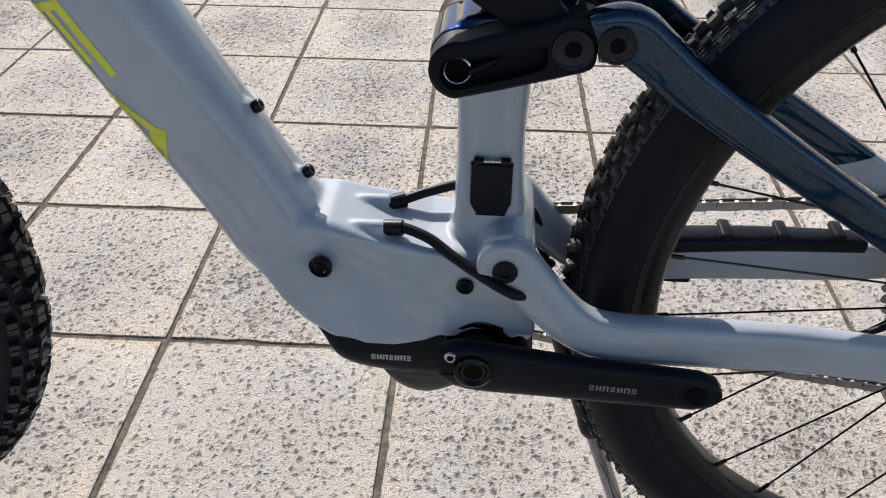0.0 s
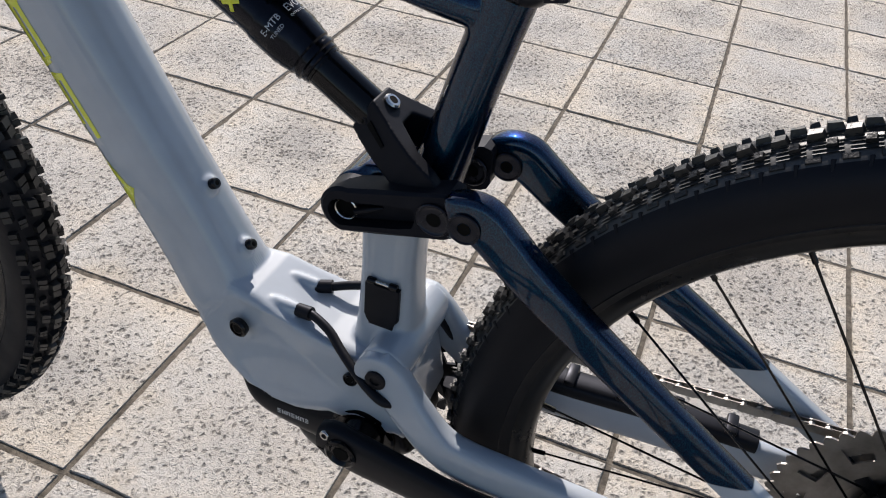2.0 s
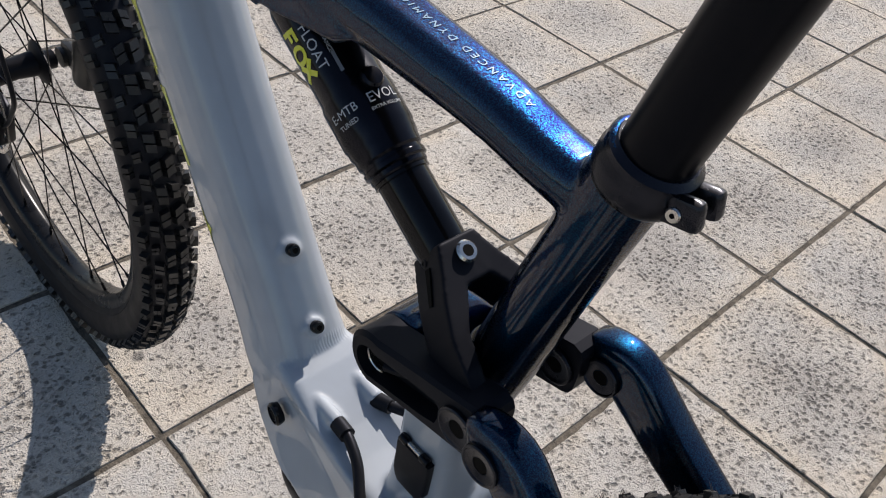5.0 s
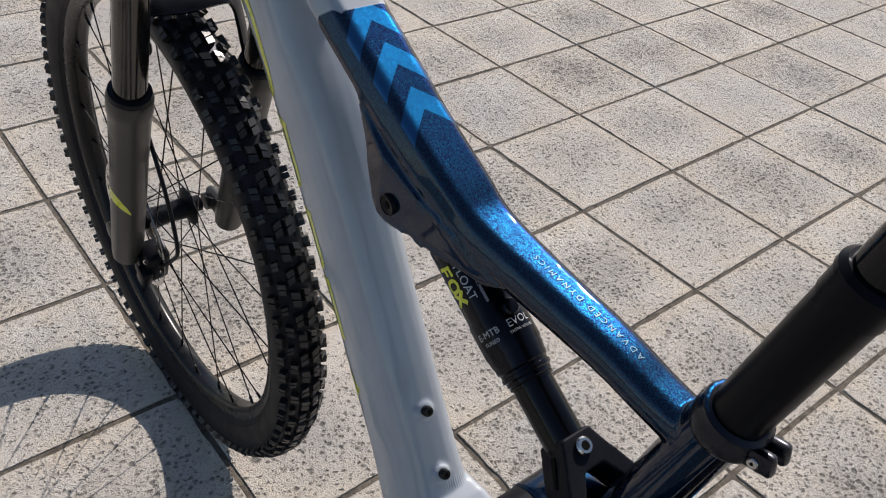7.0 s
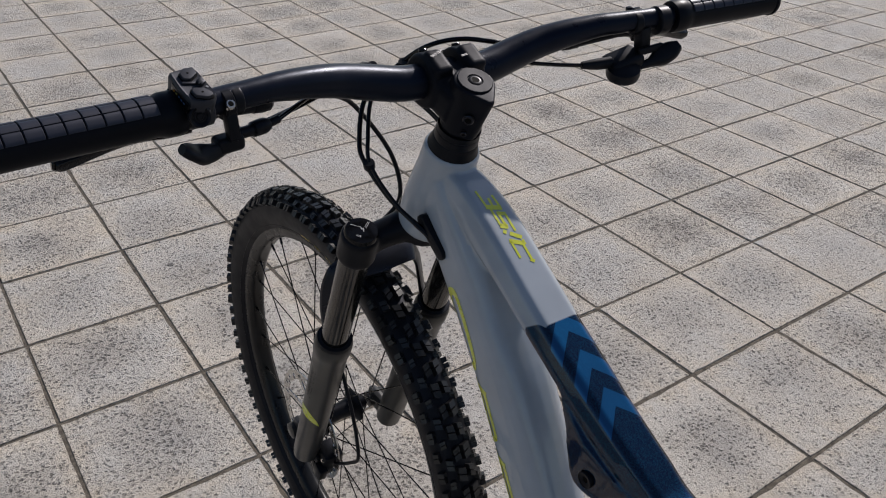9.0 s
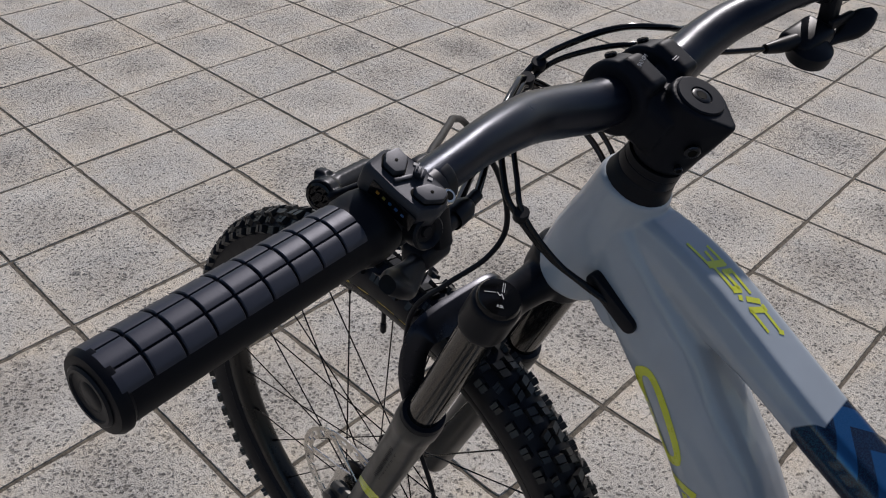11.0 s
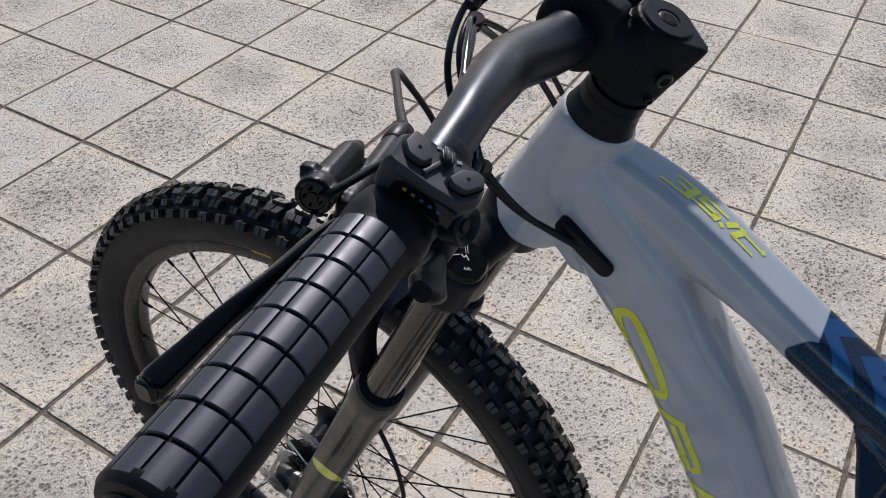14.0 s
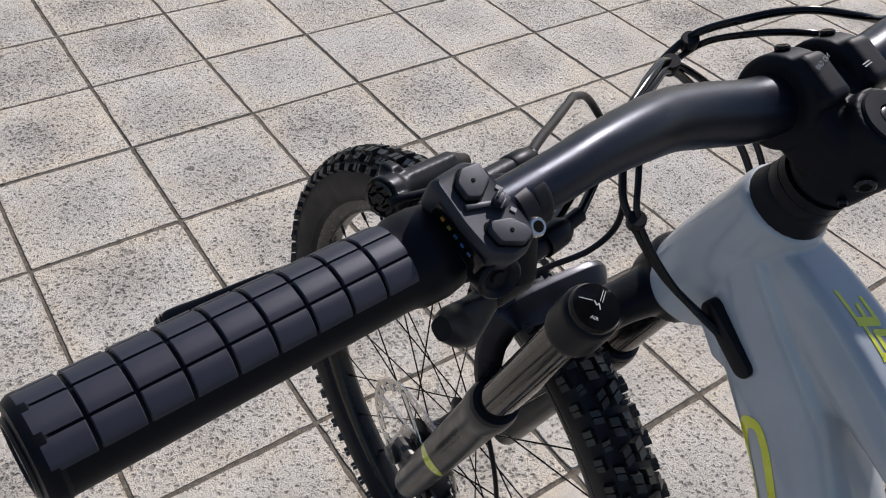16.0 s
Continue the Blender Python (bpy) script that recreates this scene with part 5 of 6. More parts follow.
# front caliper and its hose
bm = bmesh.new()
box(bm, (0.036, 0.034, 0.064), pose(-0.704, -0.048, 0.350, 0, 24, 0), 0.007)
box(bm, (0.022, 0.016, 0.030), pose(-0.694, -0.066, 0.338, 0, 24, 0), 0.004)
lathe(bm, (-0.704, -0.064, 0.360), (0, -1, 0), [(0.010, 0), (0.010, 0.006), (0.006, 0.007)], 20)
lathe(bm, (-0.710, -0.064, 0.338), (0, -1, 0), [(0.009, 0), (0.009, 0.006), (0.005, 0.007)], 20)
cal = part("front_brake_caliper", bm, black_satin, bike, "black front brake caliper")
bolt("caliper_bolt", (-0.688, -0.062, 0.366), (0.8, -0.5, 0), 0.005, 0.004, steel, cal)
bm = bmesh.new()
cable(bm, [(-0.696, -0.046, 0.345), (-0.664, -0.046, 0.368), (-0.625, -0.048, 0.405), (-0.595, -0.050, 0.440), (-0.597, -0.050, 0.480), (-0.608, -0.050, 0.520), (-0.626, -0.050, 0.560), (-0.648, -0.049, 0.605), (-0.656, -0.046, 0.68), (-0.650, -0.040, 0.745), (-0.622, -0.022, 0.785), (-0.596, 0.002, 0.818),
           (-0.589, 0.018, 0.850), (-0.592, 0.006, 0.905), (-0.594, -0.036, 0.968), (-0.578, -0.070, 0.993), (-0.560, -0.094, 1.004), (-0.5336, -0.130, 1.0165), (-0.514, -0.156, 1.0270), (-0.5010, -0.1725, 1.0330)], 0.0027)
part("front_brake_hose", bm, black_plastic, bike, "black brake hose from the lever to the caliper")

# ---------------------------------------------------------------- cockpit
bm = bmesh.new()
lathe(bm, HT - HEAD * 0.002, HEAD, [(0.0262, -0.002), (0.0264, 0.001), (0.0258, 0.0026), (0.0241, 0.0085), (0.0231, 0.0140), (0.0227, 0.0145), (0.0229, 0.0150), (0.0223, 0.0225), (0.0219, 0.0229), (0.0222, 0.0233), (0.0220, 0.029)], 40)
part("headset_spacer", bm, black_satin, bike, "black headset cover and spacer")
CL = Vector((-0.4735, 0, 1.0335))
top = HT + HEAD * 0.078
bm = bmesh.new()
rearw = Vector((HEAD.z, 0, -HEAD.x))
loops = []
for h, r, prow in ((0.0275, 0.0200, 0.0225), (0.031, 0.0208, 0.0238), (0.045, 0.0208, 0.0258), (0.060, 0.0208, 0.0285), (0.0800, 0.0206, 0.0316), (0.0826, 0.0199, 0.0306)):
    half = math.degrees(math.acos(r / prow))
    flat = [(r * math.cos(radians(a)), r * math.sin(radians(a))) for a in (half + (360 - 2 * half) * k / 24 for k in range(25))] + [(prow - 0.0012, -0.0032), (prow - 0.0004, 0.0), (prow - 0.0012, 0.0032)]
    loops.append([HT + HEAD * h + rearw * a + Vector((0, b, 0)) for a, b in flat])
rings(bm, loops)
sweep(bm, [(-0.436, 0, 1.015, 0.022, 0.024), (-0.457, 0, 1.025, 0.022, 0.028), (-0.472, 0, 1.031, 0.020, 0.0285)], 24, 3.4)
for s in (-1, 1):
    lathe(bm, CL + Vector((0, s * 0.008, 0)), (0, s, 0), [(0.0255, 0), (0.0265, 0.002), (0.0265, 0.020), (0.0235, 0.0225)], 36)
    box(bm, (0.030, 0.0195, 0.018), Matrix.Translation(CL + Vector((0.013, s * 0.019, 0.017))) @ pose(0, 0, 0, 0, 25, 0), 0.004)
stem = smooth_union(part("stem", bm, black_matt, bike, "chunky matt black stem"), 0.0013, 2)
bm = bmesh.new()
lathe(bm, HT + HEAD * 0.0820, HEAD, [(0.0172, -0.002), (0.0172, 0.0014), (0.0164, 0.0024), (0.0078, 0.0024), (0.0070, 0.0012)], 44)
scap = part("stem_cap", bm, black_matt, stem, "round matt black stem cap")
bolt("cap_bolt", HT + HEAD * 0.0832, HEAD, 0.0066, 0.0012, black_satin, scap, 0.5)
for h in (0.056, 0.038):
    bolt("stem_bolt", HT + HEAD * h + rearw * 0.0205 + Vector((0, -0.0120, 0)), rearw * 0.75 + Vector((0, -0.66, 0)), 0.0056 if h > 0.05 else 0.0030, 0.0018, black_pivot, stem, 0.5)
for s in (-1, 1):
    bolt("face_bolt", CL + Vector((-0.012, s * 0.019, 0.0245)), (-0.4, 0, 1), 0.0042, 0.002, black_gloss, stem, 0.5)

half = [(0.0, -0.4735, 1.0335, 0.0170), (0.045, -0.4740, 1.0340, 0.0170), (0.080, -0.4760, 1.0405, 0.0168), (0.112, -0.4740, 1.0485, 0.0157), (0.143, -0.4665, 1.0555, 0.0143), (0.1775, -0.4580, 1.0610, 0.0122), (0.205, -0.4515, 1.0625, 0.0113),
        (0.27, -0.4395, 1.0640, 0.0111), (0.395, -0.4215, 1.0675, 0.0111)]
full = [(x, -y, z, r) for y, x, z, r in half[:0:-1]] + [(x, y, z, r) for y, x, z, r in half]
bm = bmesh.new()
cable(bm, [p[:3] for p in full], [p[3] for p in full], 28, 6)
bar = part("handlebar", bm, bar_metal, bike, "satin black riser handlebar")

GA, GB = Vector((-0.4375, 0.283, 1.0635)), Vector((-0.4200, 0.408, 1.0680))
for s in (-1, 1):
    a, b = Vector((GA.x, s * GA.y, GA.z)), Vector((GB.x, s * GB.y, GB.z))
    d = (b - a).normalized()
    bm = bmesh.new()
    lathe(bm, a, d, [(0.0125, -0.016), (0.0165, -0.015), (0.0175, -0.009), (0.0172, 0.0), (0.0160, 0.003), (0.0155, 0.008), (0.0155, 0.123), (0.0168, 0.1245), (0.0168, 0.127), (0.0155, 0.129), (0.012, 0.1297)], 40)
    grip = part("grip", bm, grip_rubber, bike, "black rubber grip with square pads")
    bm = bmesh.new()
    lathe(bm, a + d * 0.1285, d, [(0.0122, -0.002), (0.0122, 0.0016), (0.0112, 0.0024), (0.0100, 0.0024), (0.0094, 0.0016), (0.0060, 0.0012), (0.0052, 0.0018), (0.0020, 0.0020)], 32)
    part("end_plug", bm, black_satin, grip, "black bar end plug")
    # pads in rows along the grip
    up0 = Vector((0, 0, 1))
    side0 = d.cross(up0).normalized()
    wspan, lspan = radians(34), 0.0124
    bm = bmesh.new()
    loops = []
    for k in range(-3, 4):
        w = k / 3 * wspan / 2 * 0.93
        edge = 0.0004 if abs(k) == 3 else 0.0
        loops.append([up0 * (h * math.cos(w)) + side0 * (h * math.sin(w)) + d * (l * lspan / 2) for h, l in ((0.0148, -1), (0.0164 - edge, -1), (0.0169 - edge, -0.93), (0.0169 - edge, 0.93), (0.0164 - edge, 1), (0.0148, 1))])
    rings(bm, loops)
    me = bpy.data.meshes.new("pad")
    bmesh.ops.recalc_face_normals(bm, faces=bm.faces)
    bm.to_mesh(me)
    bm.free()
    for f in me.polygons:
        f.use_smooth = True
    sharp(me, 30)
    me.materials.append(lit_pad_rubber)
    for row in range(5):
        for k in range(9):
            ang = radians(34) * (row - 2) * 1.03 + radians(20)
            m = Matrix.Translation(a + d * (0.0120 + 0.0135 * k)) @ Matrix.Rotation(-ang * s, 4, d)
            hang("pad", me, grip, m=m)

# display remote, left
R0 = Matrix.Translation((-0.4295, -0.2590, 1.0775)) @ pose(0, 0, 0, 0, 26, 10)


def lofted(outline, layers, m):
    """A solid from one flat outline: layers of height, scale and shift across."""
    made = bmesh.new()
    rings(made, [[Vector((x * k, y * k + dy, z)) for x, y in outline] for z, k, dy in layers])
    out = bmesh.new()
    pour(out, made, m)
    return out


def rounded(points, cut=0.0022, n=3):
    """Rounds the corners of a flat outline."""
    out = []
    for k, p in enumerate(points):
        p, a, b = Vector(p), Vector(points[k - 1]), Vector(points[(k + 1) % len(points)])
        q0, q1 = p + (a - p).normalized() * cut, p + (b - p).normalized() * cut
        out += [q0.lerp(p, t).lerp(p.lerp(q1, t), t) for t in (i / n for i in range(n + 1))]
    return [tuple(q) for q in out]


PLATE = rounded([(-0.0195, -0.0112), (-0.0205, 0.0040), (-0.0165, 0.0098), (-0.0060, 0.0106), (0.0060, 0.0112), (0.0140, 0.0112), (0.0182, 0.0050), (0.0186, -0.0030), (0.0140, -0.0108), (0.0, -0.0120)])
bm = lofted(PLATE, [(-0.0130, 0.72, 0.002), (-0.0080, 0.90, 0.001), (-0.0040, 0.97, 0.0), (0.0060, 1.0, 0.0), (0.0088, 0.97, 0.0), (0.0102, 0.90, 0.0), (0.0100, 0.84, 0.0)], R0)
lathe(bm, (-0.4395, -0.246, 1.062), (0.15, -1, 0), [(0.0122, 0), (0.0134, 0.001), (0.0134, 0.018), (0.0122, 0.019)], 30)
remote = part("mode_remote", bm, remote_grey, bike, "black assist mode remote with two raised buttons")
bm = bmesh.new()
lathe(bm, R0 @ Vector((0.0168, -0.004, -0.004)), R0.to_3x3() @ Vector((0.75, -0.25, 0.5)), [(0.0085, -0.004), (0.0085, 0.0035), (0.0075, 0.0045), (0.0062, 0.0040), (0.0050, 0.0022), (0.0030, 0.0022), (0.0024, 0.0034)], 28)
part("joystick", bm, black_satin, remote, "round black push switch")
B1 = [(-0.0170, -0.0010), (-0.0162, 0.0074), (-0.0090, 0.0068), (-0.0044, -0.0012), (-0.0066, -0.0060), (-0.0130, -0.0060)]
B2 = [(0.0034, -0.0046), (0.0060, 0.0034), (0.0120, 0.0076), (0.0152, 0.0070), (0.0164, 0.0020), (0.0118, -0.0060), (0.0060, -0.0066)]
for outline in (B1, B2):
    cx, cy = sum(q[0] for q in outline) / len(outline), sum(q[1] for q in outline) / len(outline)
    local = rounded([(q[0] - cx, q[1] - cy) for q in outline], 0.0012)
    at = R0 @ Matrix.Translation((cx, cy, 0.0))
    # thin black plate round the button, painted shade for the gap about it
    bm = lofted(local, [(0.0094, 1.10, 0.0), (0.0103, 1.10, 0.0), (0.0103, 1.06, 0.0)], at)
    part("button_well", bm, hole_shade, remote)
    bm = lofted(local, [(0.0098, 0.98, 0.0), (0.0122, 0.96, 0.0), (0.0128, 0.90, 0.0), (0.0129, 0.80, 0.0)], at)
    button = part("button", bm, remote_grey, remote, "raised black button")
    bm = bmesh.new()
    lathe(bm, at @ Vector((0, 0, 0.0128)), R0.to_3x3() @ Vector((0, 0, 1)), [(0.0009, 0), (0.0007, 0.0004)], 10)
    part("button_dot", bm, hole_shade, button)
bm = bmesh.new()
box(bm, (0.0055, 0.0052, 0.0034), R0 @ Matrix.Translation((-0.0006, 0.0050, 0.0116)) @ pose(0, 0, 0, 0, 0, 25), 0.0008)
for k in range(3):
    box(bm, (0.0008, 0.0046, 0.0010), R0 @ Matrix.Translation((-0.0026 + 0.0019 * k, 0.0052 - 0.0009 * k, 0.0135)) @ pose(0, 0, 0, 0, 0, 25), 0.0002)
box(bm, (0.0022, 0.0105, 0.0016), R0 @ Matrix.Translation((-0.0030, -0.0030, 0.0106)) @ pose(0, 0, 0, 0, 0, -18), 0.0006)
part("rocker_switch", bm, remote_grey, remote, "grey rocker switch")
bm = bmesh.new()
for x, y in ((-0.0052, 0.0086), (0.0040, 0.0080)):
    box(bm, (0.0022, 0.0016, 0.0004), R0 @ Matrix.Translation((x, y, 0.0103)) @ pose(0, 0, 0, 0, 0, 30), 0.0)
part("remote_mark", bm, silver_print, remote, "small pale printed mark")
bm = bmesh.new()
box(bm, (0.026, 0.0012, 0.0085), R0 @ Matrix.Translation((0.001, -0.0116, 0.0020)) @ pose(0, 0, 0, 0, 0, -1), 0.0005)
part("light_window", bm, black_gloss, remote, "glossy dark window over the indicator lights")
for k, col in enumerate(((0.20, 0.10, 0.015), (0.10, 0.09, 0.02), (0.015, 0.05, 0.11), (0.02, 0.06, 0.16), (0.03, 0.07, 0.16))):
    lm = Nodes("indicator_light", col, 0.3)
    lm.b.inputs["Emission Color"].default_value = (*col, 1)
    lm.b.inputs["Emission Strength"].default_value = 0.05
    bm = bmesh.new()
    box(bm, (0.0016, 0.0006, 0.0011), R0 @ Matrix.Translation((-0.0070 + 0.0037 * k, -0.0124, 0.0027)), 0.0)
    part("indicator", bm, lm.mat, remote)

# dropper lever, left
bm = bmesh.new()
lathe(bm, (-0.445, -0.222, 1.0605), (0.15, -1, 0), [(0.0118, 0.005), (0.0128, 0.006), (0.0128, 0.013), (0.0118, 0.014)], 28)
box(bm, (0.012, 0.0105, 0.030), pose(-0.437, -0.2300, 1.047, 0, -10, 0), 0.003)
box(bm, (0.017, 0.024, 0.0135), pose(-0.441, -0.2330, 1.0290, 0, 0, 8), 0.004, 3)
cable(bm, [(-0.442, -0.226, 1.0335), (-0.446, -0.2105, 1.0330), (-0.4465, -0.2095, 1.0330), (-0.449, -0.1975, 1.0335), (-0.4495, -0.1965, 1.0335), (-0.452, -0.184, 1.0350)], [0.0050, 0.0050, 0.0066, 0.0066, 0.0040, 0.0036], 16, 3)
dropper = part("dropper_lever", bm, black_satin, bike, "black dropper post lever below the handlebar")
bm = bmesh.new()
sweep(bm, [(-0.441, -0.236, 1.026, 0.0055, 0.005), (-0.434, -0.250, 1.0265, 0.0075, 0.0055), (-0.428, -0.261, 1.0300, 0.0090, 0.0044), (-0.4245, -0.270, 1.0360, 0.0080, 0.0044), (-0.423, -0.2755, 1.0395, 0.0045, 0.004)], 20, 2.6)
part("thumb_paddle", bm, black_plastic, dropper)
bolt("clamp_screw", (-0.4300, -0.2315, 1.0640), (0.7, 0, 0.7), 0.0040, 0.003, steel, dropper, 0.5, label="silver clamp screw")


def brake_lever(s):
    # master cylinder from the hose nut to the lever's pivot
    base, tail = Vector((-0.4985, s * 0.1815, 1.0310)), Vector((-0.4745, s * 0.256, 1.0445))
    d = (tail - base).normalized()
    bm = bmesh.new()
    lathe(bm, base, d, [(0.0048, -0.002), (0.0056, 0.0), (0.0060, 0.012), (0.0060, 0.040), (0.0060, 0.074), (0.0040, 0.080)], 32)
    # reservoir above it, with a ridge that ends in a slope
    cap_at, ridge = Vector((-0.4803, s * 0.2690, 1.0565)), Vector((-0.4955, s * 0.2235, 1.0465))
    e = (cap_at - ridge).normalized()
    side = e.cross(Vector((0, 0, 1))).normalized()
    over = side.cross(e) if side.cross(e).z > 0 else e.cross(side)
    tilt = Matrix((e, side, over)).transposed().to_4x4()
    lathe(bm, ridge - e * 0.012, e, [(0.0030, 0), (0.0064, 0.011), (0.0070, 0.016), (0.0072, 0.050), (0.0086, 0.0515), (0.0086, 0.0585), (0.0080, 0.060), (0.0070, 0.0588)], 36)
    box(bm, (0.034, 0.0060, 0.0050), Matrix.Translation(ridge + e * 0.018 + over * 0.0050) @ tilt, 0.0012, 2)
    cable(bm, [ridge + e * 0.030 - over * 0.003, base + d * 0.052], [0.0055, 0.0050], 14)
    # bleed screw block, and the strap to the clamp ring on the bar
    box(bm, (0.0070, 0.0072, 0.0070), Matrix.Translation((-0.4900, s * 0.2580, 1.0600)) @ tilt, 0.0012)
    lathe(bm, Vector((-0.4478, s * 0.2180, 1.0608)), (0.14, s, 0.02), [(0.0116, 0), (0.0126, 0.001), (0.0126, 0.009), (0.0116, 0.010)], 32)
    sweep(bm, [(-0.4540, s * 0.2240, 1.0670, 0.0026, 0.0036), (-0.4610, s * 0.2400, 1.0665, 0.0018, 0.0036), (-0.4670, s * 0.2485, 1.0630, 0.0016, 0.0034), (-0.4735, s * 0.2620, 1.0590, 0.0018, 0.0034), (-0.4755, s * 0.2650, 1.0560, 0.0026, 0.0034)], 16, 2.8)
    # fork that carries the blade's pivot
    cable(bm, [base + d * 0.060, Vector((-0.4760, s * 0.2500, 1.0400)), Vector((-0.4775, s * 0.2600, 1.0330))], [0.0065, 0.0060, 0.0058], 16)
    body = smooth_union(part("brake_lever", bm, black_satin, bike, "black hydraulic brake lever and reservoir"), 0.0010, 2)
    bm = bmesh.new()
    tip = ridge + e * 0.0475
    lathe(bm, tip, e, [(0.0072, -0.001), (0.0072, 0.0004), (0.0058, 0.0008), (0.0054, 0.0002), (0.0026, 0.0002), (0.0022, 0.0010)], 28)
    for k in range(5):
        a = 2 * math.pi * k / 5
        box(bm, (0.0010, 0.0032, 0.0010), Matrix.Translation(tip + e * 0.0007) @ tilt @ Matrix.Rotation(math.pi / 2, 4, "Z") @ Matrix.Rotation(a, 4, "Y") @ Matrix.Translation((0.0038, 0, 0)), 0.0)
    part("end_cap", bm, black_gloss, body)
    bm = bmesh.new()
    lathe(bm, base - d * 0.004, d, [(0.0030, -0.010), (0.0050, -0.006), (0.0060, -0.0055), (0.0058, -0.0045), (0.0060, -0.004), (0.0065, -0.001), (0.0067, 0.001), (0.0067, 0.012), (0.0060, 0.013)], 28)
    part("hose_nut", bm, black_satin, body)
    bm = bmesh.new()
    sweep(bm, [(-0.4735, s * 0.252, 1.0360, 0.0060, 0.0042), (-0.4765, s * 0.270, 1.0345, 0.0068, 0.0048), (-0.4810, s * 0.293, 1.0320, 0.0048, 0.0040), (-0.4858, s * 0.315, 1.0280, 0.0048, 0.0044), (-0.4890, s * 0.338, 1.0225, 0.0056, 0.0054), (-0.4903, s * 0.351, 1.0200, 0.0064, 0.0062), (-0.4907, s * 0.3565, 1.0194, 0.0060, 0.0056), (-0.4908, s * 0.3595, 1.0196, 0.004, 0.004)], 24, 3.6)
    part("lever_blade", bm, black_gloss, body, "glossy black lever blade")
    bolt("lever_pivot", Vector((-0.4780, s * 0.2580, 1.0385)), (0.1, 0, 1), 0.0036, 0.002, black_pivot, body)
    return body


brake_lever(-1)
brake_lever(1)
# gear shifter, right
bm = bmesh.new()
lathe(bm, (-0.4410, 0.246, 1.0615), (0.15, 1, 0), [(0.0135, 0), (0.0150, 0.001), (0.0150, 0.013), (0.0135, 0.014)], 28)
box(bm, (0.030, 0.040, 0.016), pose(-0.446, 0.212, 1.022, 16, 10, -8), 0.006, 3)
lathe(bm, (-0.440, 0.208, 1.006), (0.25, -0.2, 0.95), [(0.012, 0), (0.0175, 0.002), (0.0185, 0.006), (0.0180, 0.013), (0.0120, 0.017)], 28)
box(bm, (0.014, 0.014, 0.030), pose(-0.441, 0.232, 1.043, 10, 0, 0), 0.003)
box(bm, (0.006, 0.030, 0.008), pose(-0.431, 0.236, 1.035, 8, 0, -10), 0.002)
cable(bm, [(-0.448, 0.196, 1.022), (-0.453, 0.180, 1.021), (-0.458, 0.164, 1.021)], [0.0065, 0.006, 0.004], 14)
shifter = part("gear_shifter", bm, black_plastic, bike, "black gear shifter below the handlebar")
bm = bmesh.new()
sweep(bm, [(-0.436, 0.222, 1.016, 0.0045, 0.004), (-0.430, 0.236, 1.020, 0.0050, 0.005), (-0.425, 0.247, 1.027, 0.0105, 0.007), (-0.420, 0.257, 1.034, 0.0100, 0.007), (-0.417, 0.264, 1.039, 0.0050, 0.005)], 20, 2.6)
part("thumb_paddle", bm, black_plastic, shifter)

# cables looping round the head tube into the frame
bm = bmesh.new()
slab(bm, pill((-0.459, 0.890), (-0.424, 0.868), 0.0062, 0.0068, 8), -0.0372, -0.026, 0.0015)
part("cable_port", bm, black_plastic, frame_ob, "black cable entry port")
runs = [
    [(-0.458, 0.164, 1.021), (-0.478, 0.110, 1.027), (-0.505, 0.050, 1.041), (-0.534, 0.022, 1.034), (-0.562, 0.010, 1.014), (-0.548, -0.038, 1.000), (-0.520, -0.062, 0.962), (-0.506, -0.066, 0.938), (-0.478, -0.052, 0.902), (-0.440, -0.034, 0.876)],
    [(-0.492, 0.176, 1.040), (-0.500, 0.110, 1.040), (-0.503, 0.080, 1.047), (-0.520, 0.050, 1.050), (-0.539, 0.022, 1.042), (-0.567, 0.006, 1.018), (-0.553, -0.044, 0.996), (-0.527, -0.068, 0.960), (-0.512, -0.069, 0.940), (-0.484, -0.055, 0.906), (-0.446, -0.035, 0.880)],
    [(-0.452, -0.184, 1.0350), (-0.468, -0.160, 1.0365), (-0.492, -0.128, 1.036), (-0.520, -0.075, 1.040), (-0.531, -0.049, 1.035), (-0.525, -0.010, 1.010), (-0.512, 0.030, 0.970), (-0.490, 0.044, 0.925), (-0.455, 0.037, 0.885)],
    [(-0.449, -0.205, 1.034), (-0.488, -0.140, 1.030), (-0.516, -0.080, 1.034), (-0.529, -0.050, 1.031), (-0.528, -0.014, 1.004), (-0.516, 0.026, 0.962), (-0.494, 0.041, 0.918), (-0.459, 0.036, 0.880)],
]
for k, run in enumerate(runs):
    bm = bmesh.new()
    cable(bm, run, 0.0026 if k % 2 else 0.0022, 10)
    part("control_cable", bm, black_gloss, bike, "glossy black control cable")
for place, size in (((-0.509, -0.0675, 0.940), 0.0062), ((-0.5645, 0.008, 1.017), 0.006), ((-0.530, -0.0495, 1.033), 0.0055)):
    bm = bmesh.new()
    lathe(bm, Vector(place) - Vector((0.002, -0.002, 0.004)), (0.3, -0.3, 0.9), [(size * 0.9, 0), (size, 0.001), (size, 0.008), (size * 0.9, 0.009)], 14)
    part("cable_clip", bm, black_plastic, bike, "black cable clip")

# ---------------------------------------------------------------- prints and small fittings on the bicycle
def stuck(ob, target, gap=0.0004):
    """Lays a flat print onto a curved surface."""
    w = ob.modifiers.new("lie", "SHRINKWRAP")
    w.target, w.wrap_method, w.wrap_mode, w.offset = target, "NEAREST_SURFACEPOINT", "ABOVE_SURFACE", gap
    return ob


